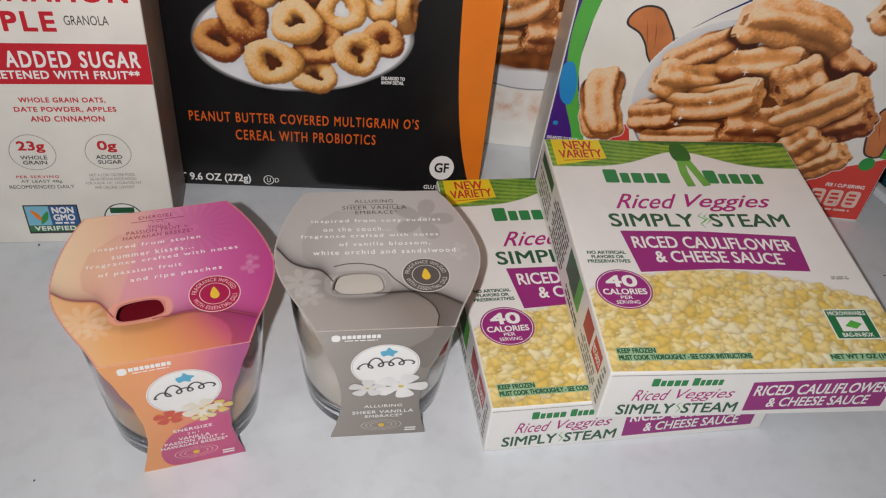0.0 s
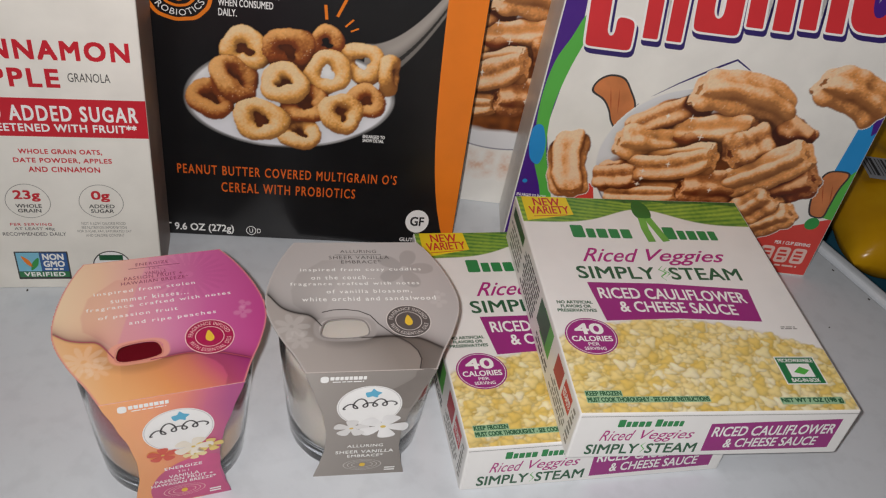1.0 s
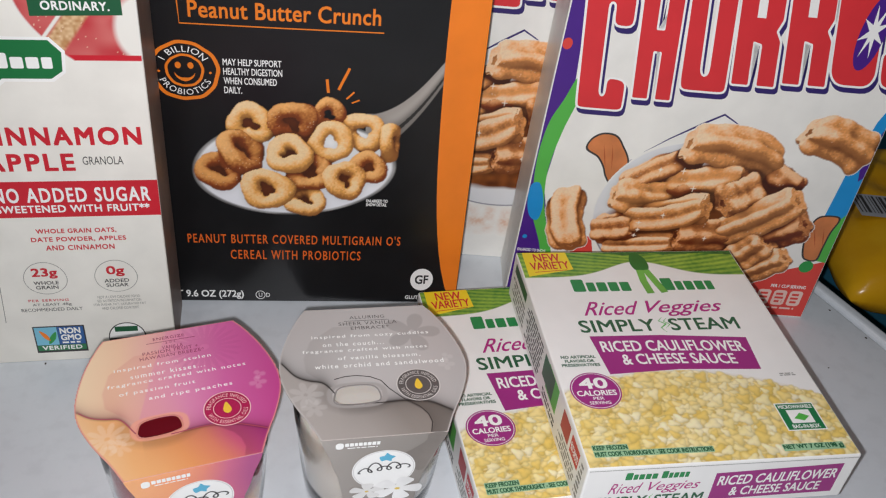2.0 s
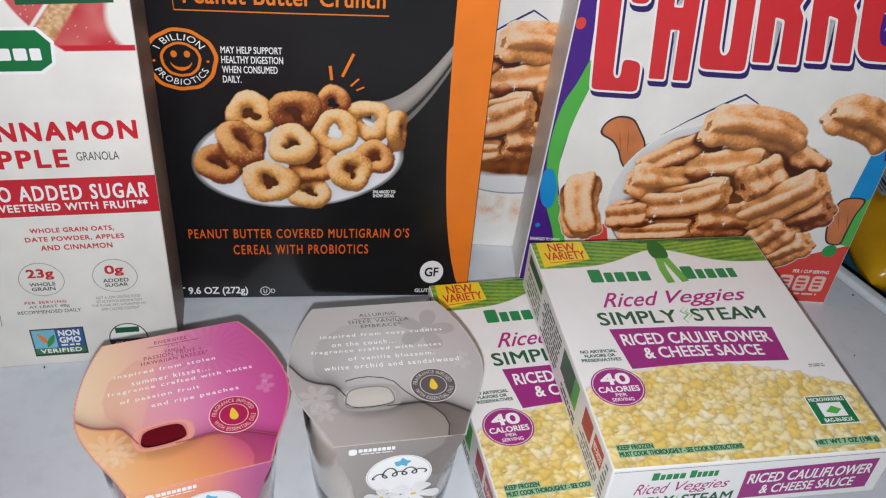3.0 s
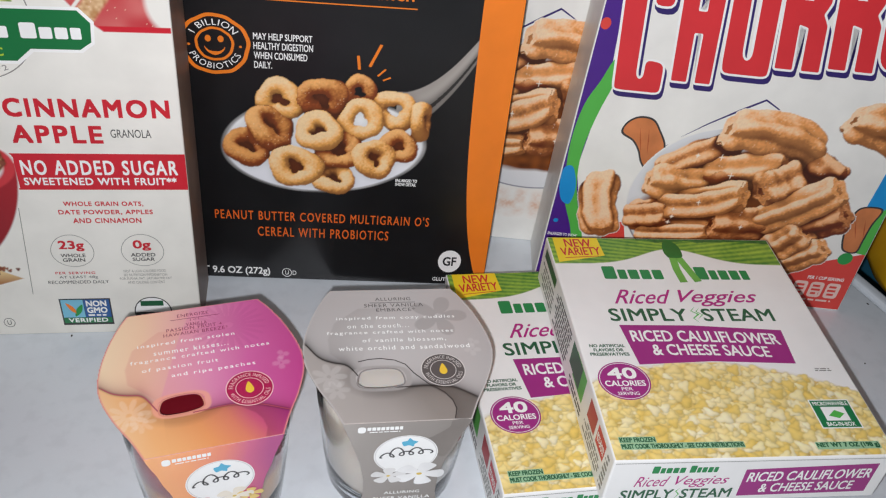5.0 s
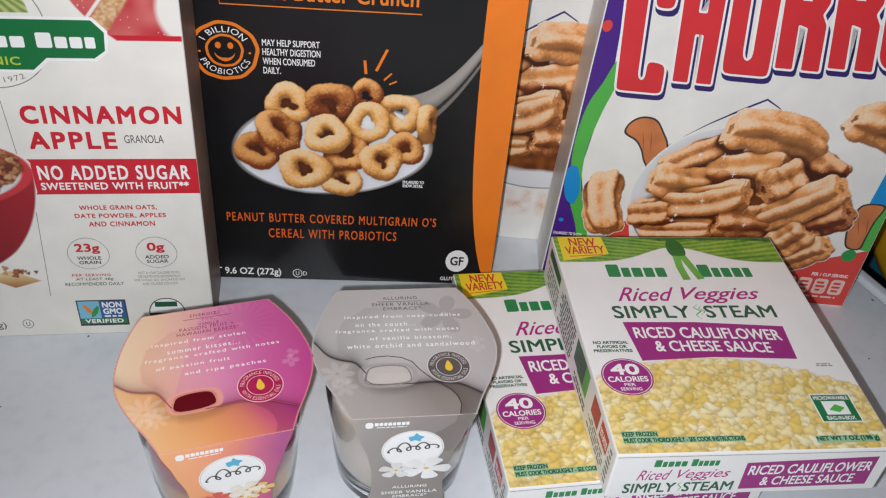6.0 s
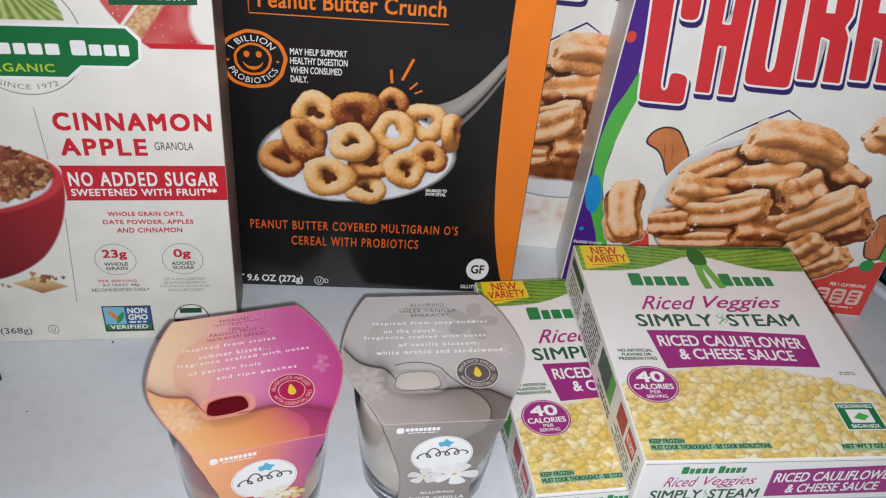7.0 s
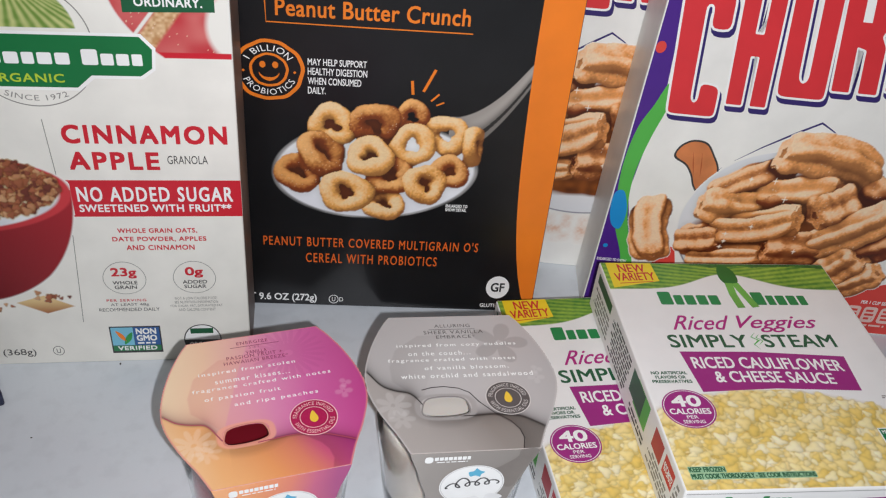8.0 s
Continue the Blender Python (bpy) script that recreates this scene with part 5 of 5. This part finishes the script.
    for cx, cz, rr, col in inks["flowers"]:
        a0 = rng.random() * 70
        for k in range(5):
            a = radians(a0 + 72 * k)
            flat("petal", smooth([(cx, cz), (cx + rr * math.cos(a - 0.42), cz + 0.8 * rr * math.sin(a - 0.42)), (cx + 1.15 * rr * math.cos(a), cz + 0.92 * rr * math.sin(a)), (cx + rr * math.cos(a + 0.42), cz + 0.8 * rr * math.sin(a + 0.42))], 4), apron, paper(col, 0.4, 0.12), c, 0.46 + 0.01 * k)
        flat("flower_heart", disc(cx, cz, rr * 0.13, rr * 0.1, 12), apron, paper("e3c65a"), c, 0.54)
    if not inks["swirl"]:
        flat("printed_swirl", smooth([(-9, 1), (6, 0.8), (20, 1.2), (18, 11), (16.4, 22), (16.2, 33), (6, 34), (-3, 30), (-10, 22), (-13, 11)], 5), apron, paper("cf5584", 0.4, 0.15), c, 0.25)
    for q, a, b2, z, hh in inks["foot"]:
        text(q, a, z, b2, z + hh, apron, PURE, c, 0.012, 0, 1.1, 0.4)
    for r in (9, 7, 5):
        ring("foot_ring", 1, 9, r - 0.35, r, apron, inks["rim"], c, 0.36, 0, 40, 0.5)
    flat("foot_drop", disc(1, 9, 1.4, 1.6, 14), apron, paper("f0c640"), c, 0.4)
    bars(11.5, 2.6, 17, 6.4, 2, apron, PURE, c, 0.36, 63)
    return gather(c, ("lid", "front_panel"))


GLASS = glass_mat()
pink = dict(
    glass=GLASS, wax=wax_mat("layered_wax", [(0.008, "6b5240"), (0.02, "9a7048"), (0.036, "a87c50"), (0.042, "7c3c48"), (0.054, "8c2434"), (0.066, "74121f")]), fill=63, wax_label="red and tan layered candle wax",
    lid=gradient_mat("sunset_board", [(0.0, "f3c08c"), (0.25, "eeb08c"), (0.45, "de8498"), (0.68, "c8489a"), (1.0, "b12c86")], 0.044, 10),
    apron=gradient_mat("sunset_panel", [(0.0, "f6b46c"), (0.5, "f0985a"), (0.7, "e68064"), (0.84, "cc5c80"), (1.0, "b04480")], 0.03, 12),
    inner=paper("54453f", 0.6, 0.12), hole=(-10.6, -15.6, 2, 0.88), contour_at=((-44, -38, -31, -24.5, -22.5, -20, -15, -4, 8, 20, 31, 44), (3, -3.7, -6.3, -7.1, -13, -19.5, -21.8, -21, -20.2, -22.4, -28, -36)), lip=paper("d98a78"), dark=paper("8c2450"), badge=paper("b01c50"), rim=paper("f0c9c4"), drop=(17.6, -13.0),
    head=(("ENERGIZE", -7.8, 6.2, 37.6, 2.0), ("2 in 1", -2.6, 1.6, 34.4, 1.4), ("VANILLA", -4.4, 4.8, 31.0, 2.2), ("PASSION FRUIT +", -13.2, 11.4, 28.6, 2.2), ("HAWAIIAN BREEZE*", -14.7, 13.6, 25.6, 2.2)),
    lines=(("inspired from stolen", -26.1, 15.8, 20.2), ("summer kisses...", -19.6, 12.4, 15.0), ("fragrance crafted with notes", -29.5, 29.8, 10.6), ("of passion fruit", -25, 6.8, 5.0), ("and ripe peaches", -13.2, 22.1, -0.2)),
    upper=((-42, "f8dab4"), (-28, "f4caa8"), (-12, "eaacaa"), (4, "e08cb0"), (18, "d466a2"), (44, "c04288")), lower=((-42, "f4cc9c"), (-24, "eeb074"), (-4, "e6985e"), (10, "da7e64"), (20, "c85478"), (30, "b43a80"), (44, "a63478")),
    ink_line=0.8, bowl=0.2, ground="e08c88", lobe="e49c8c", line="7c1c3c", contour=paper("a8485a", 0.4, 0.15), swirl=None, petal="e27cb4", leaves=((14, 28, 17, 24, "b84a86", 0.2), (-31.5, -17, 9, 10, "fff0dc", 0.2), (-27, -22, 6, 8, "fff0dc", 0.16), (33, -1, 4, 4, "f4c4da", 0.22), (34.5, 4, 3, 3, "f4c4da", 0.22)), lipc="f0a48c",
    flowers=((-6.5, 40, 5.6, "d8533e"), (6, 42.5, 7.2, "f3ead8"), (12.5, 41.5, 5.2, "f0d27a"), (6.5, 37, 4.4, "ecd9a0")),
    foot=(("ENERGIZE", -6.4, 9, 27.6, 2.1), ("2 in 1", -1, 3.4, 24.4, 1.5), ("VANILLA", -5, 7.6, 20.8, 2.2), ("PASSION FRUIT +", -10.8, 13.4, 18.0, 2.2), ("HAWAIIAN BREEZE*", -12.6, 14.6, 15.2, 2.2)))
grey = dict(
    # wax colour carries the jar's dull reflection, paler where the window lets light in
    glass=GLASS, wax=wax_mat("cream_wax_dimmed", [(0.008, "7c766e"), (0.02, "9c958b"), (0.04, "a8a096"), (0.062, "92887e"), (0.072, "d6cec4")]), fill=66, wax_label="cream candle wax",
    lid=gradient_mat("dove_board", [(0.0, "b9b3af"), (0.4, "c2bcb8"), (0.7, "bab4b0"), (1.0, "aca6a3")], 0.041, 60),
    apron=gradient_mat("dove_panel", [(0.0, "b0a8a0"), (0.45, "9c948c"), (1.0, "8a827a")], 0.03, 20),
    inner=paper("4e4a48", 0.6, 0.12), hole=(-9.4, -16, 0, 1.0), contour_at=((-44, -42, -37, -30, -23, -20, -17, -9.6, 1, 10.7, 22.6, 32.4, 44), (9, 7.5, -2.2, -5.9, -7, -13, -19.2, -21.6, -21.6, -21, -22.5, -29.5, -38)), lip=paper("8d8784"), dark=paper("5a5552"), badge=paper("5d5755"), rim=paper("d8d2cc"), drop=(18.7, -12.1),
    head=(("ALLURING", -8.2, 9, 35.0, 2.2), ("SHEER VANILLA", -13.8, 14.7, 30.4, 2.5), ("EMBRACE*", -8.2, 10.4, 27.2, 2.4)),
    lines=(("inspired from cozy cuddles", -27.4, 28.8, 21.2), ("on the couch...", -22.5, 6.3, 16.0), ("fragrance crafted with notes", -32.1, 26.7, 11.4), ("of vanilla blossom,", -16.1, 22.6, 6.2), ("white orchid and sandalwood", -27.1, 32.9, 1.4)),
    upper=((-42, "bdb8b5"), (-10, "c4bfbc"), (20, "c0bbb8"), (44, "b4afac")), lower=((-42, "b2aaa4"), (-8, "a49c96"), (10, "8f8780"), (40, "877f78")),
    ink_line=1.0, bowl=0.34, ground="c4beba", lobe="a39d99", line="2a2625", contour=paper("3a3533", 0.4, 0.15), swirl=paper("80776f", 0.4, 0.15), petal="cac5c2", leaves=((21, 23.5, 14, 5, "8f8a87", 0.42), (-32, -14, 8, 7, "dedad6", 0.24), (-29, -22, 6, 6, "dedad6", 0.2), (34, 0, 4, 4, "dedad6", 0.2), (35, 5, 3, 3, "dedad6", 0.2)), lipc="a8a29e",
    flowers=((-6, 40, 7, "e6e4e0"), (8, 40.5, 10, "f2f1ee")),
    foot=(("ALLURING", -7, 9.4, 24.2, 2.2), ("SHEER VANILLA", -12, 14.6, 19.2, 2.5), ("EMBRACE*", -6.4, 10, 15.8, 2.3)))

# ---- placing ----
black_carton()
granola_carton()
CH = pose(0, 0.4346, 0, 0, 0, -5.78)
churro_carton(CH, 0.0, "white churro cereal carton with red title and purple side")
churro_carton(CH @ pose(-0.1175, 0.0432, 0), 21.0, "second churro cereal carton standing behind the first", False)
frozen_carton(pose(0.0112, 0.2364, 0, 0, 0, 6.33), "white frozen riced cauliflower box lying on the table")
frozen_carton(pose(0.0558, 0.2320, FH * KH * MM + 0.0005, 0, 0, 2.67) @ pose(0, 0, 0, 0.9, 0.15, 0), "white frozen riced cauliflower box lying on another")
candle(pose(-0.1233, 0.2606, 0, 0, 0, 15.0), pink, "jar candle in an orange and pink printed sleeve")
candle(pose(-0.0390, 0.2768, 0, 0, 0, 4.7), grey, "jar candle in a grey printed sleeve")

# ---- behind the table's edge ----
def cloth_mat():
    m, nodes, links, b = material("teal_black_cloth")
    n = noise_node(nodes, links, 5.5, 1.5)
    n.inputs["Distortion"].default_value = 1.6
    col = mix_by(nodes, links, n.outputs[0], lin("0b0c0e"), lin("1d6078"), 0.36, 0.385)
    links.new(col, b.inputs["Base Color"])
    b.inputs["Roughness"].default_value = 0.85
    w = noise_node(nodes, links, 700, 2)
    bump(nodes, links, b, w.outputs[0], 0.3, 0.001)
    return m


def blanket():
    bm = bmesh.new()
    nx, ny = 60, 70
    grid = []
    for j in range(ny + 1):
        row = []
        for i in range(nx + 1):
            x, y = 0.33 + 0.9 * i / nx, 0.05 + 1.25 * j / ny
            z = -0.105 + 0.05 * noise.noise((x * 6, y * 6, 0)) + 0.015 * noise.noise((x * 19, y * 19, 4)) + 0.35 * max(0, y - 0.75) ** 1.3
            row.append(bm.verts.new((x, y, z)))
        grid.append(row)
    for a, b in zip(grid, grid[1:]):
        for i in range(nx):
            fc = bm.faces.new((a[i], a[i + 1], b[i + 1], b[i]))
            fc.smooth = True
    ob = part("blanket", bm, cloth_mat(), None)
    so = ob.modifiers.new("pile", "SOLIDIFY")
    so.thickness = 0.02
    return tagged(ob, "rumpled teal and black patterned blanket beside the table", "blanket")


blanket()


def seat_base():
    s = slab("bench", 0.36, 1.25, 0.05, 1.3, -0.72, -0.185, plain("dark_upholstery", (0.02, 0.022, 0.025), (0.035, 0.04, 0.045), 12, 0.8), "dark upholstered bench under the blanket", 0.03)
    s["kind"] = "thing"
    return s


tagged(seat_base(), category="bench")


def crisp_bag():
    bag = thing("snack_bag", pose(0.466, 0.586, -0.048, 0, 0, -8), "bright yellow snack bag with a barcode label", "bag")
    bm = bmesh.new()
    nx, ny = 26, 30
    for side in (1, -1):
        grid = []
        for j in range(ny + 1):
            row = []
            for i in range(nx + 1):
                u, v = -1 + 2 * i / nx, -1 + 2 * j / ny
                puff = max(0, (1 - u ** 4)) ** 0.6 * max(0, (1 - v ** 6)) ** 0.6
                x, y = 0.10 * u, 0.115 * v
                z = side * 0.035 * puff + 0.007 * noise.noise((x * 30, y * 30, side)) * puff
                row.append(bm.verts.new((x, y, z)))
            grid.append(row)
        for a, b in zip(grid, grid[1:]):
            for i in range(nx):
                fc = bm.faces.new((a[i], a[i + 1], b[i + 1], b[i]) if side > 0 else (a[i], b[i], b[i + 1], a[i + 1]))
                fc.smooth = True
    bmesh.ops.remove_doubles(bm, verts=bm.verts, dist=0.0004)
    film_mat = plain("yellow_film", lin("d89b12"), lin("eab420"), 25, 0.25)
    part("film", bm, film_mat, bag)
    patch = lambda u, v, h: (u * MM, v * MM, (36.5 + h) * MM)
    flat("code_label", rect(-80, -45, -20, -10), patch, paper("b9bcc2"), bag, 0.5)
    rng = random.Random(3)
    u = -78
    while u < -23:
        w = rng.choice((0.8, 1.2, 2.0, 2.8))
        flat("code_bar", rect(u, -40, u + w, -13), patch, INK, bag, 0.9)
        u += w + rng.choice((0.9, 1.4, 2.2))
    return bag


crisp_bag()


def navy_packet():
    """Only its corner shows at the edge of the view."""
    k = thing("packet", pose(-0.2701, 0.3321, 0, 0, 0, 33), "dark navy packet lying on the white table", "packet")
    body = board_box("packet_body", -90, 0, 130, 9, paper("1d2340", 0.45, 0.15), k, 1.2)
    flat("seam", rect(-88, 4.2, -2, 4.7), face_front, paper("12162a"), k, 0.05)
    return k


navy_packet()


# ---- specks on the table ----
def specks():
    rng = random.Random(12)
    bm = bmesh.new()
    for x, y, r in ((-0.219, 0.3651, 0.0007), (0.2826, 0.4164, 0.0008), (0.295, 0.3881, 0.0008), (0.255, 0.36, 0.0006), (-0.25, 0.31, 0.0005), (-0.18, 0.22, 0.0005)):
        bmesh.ops.create_icosphere(bm, subdivisions=1, radius=r, matrix=Matrix.Translation((x, y, r * 0.3)) @ pose(0, 0, 0, 0, 0, rng.uniform(0, 180)) @ Matrix.Diagonal((1.3, 0.8, 0.5, 1)))
    ob = part("crumbs", bm, paper("3a332c", 0.8), None)
    return tagged(ob, "tiny dark crumbs scattered on the white table", "crumbs", kind="stuff")


specks()
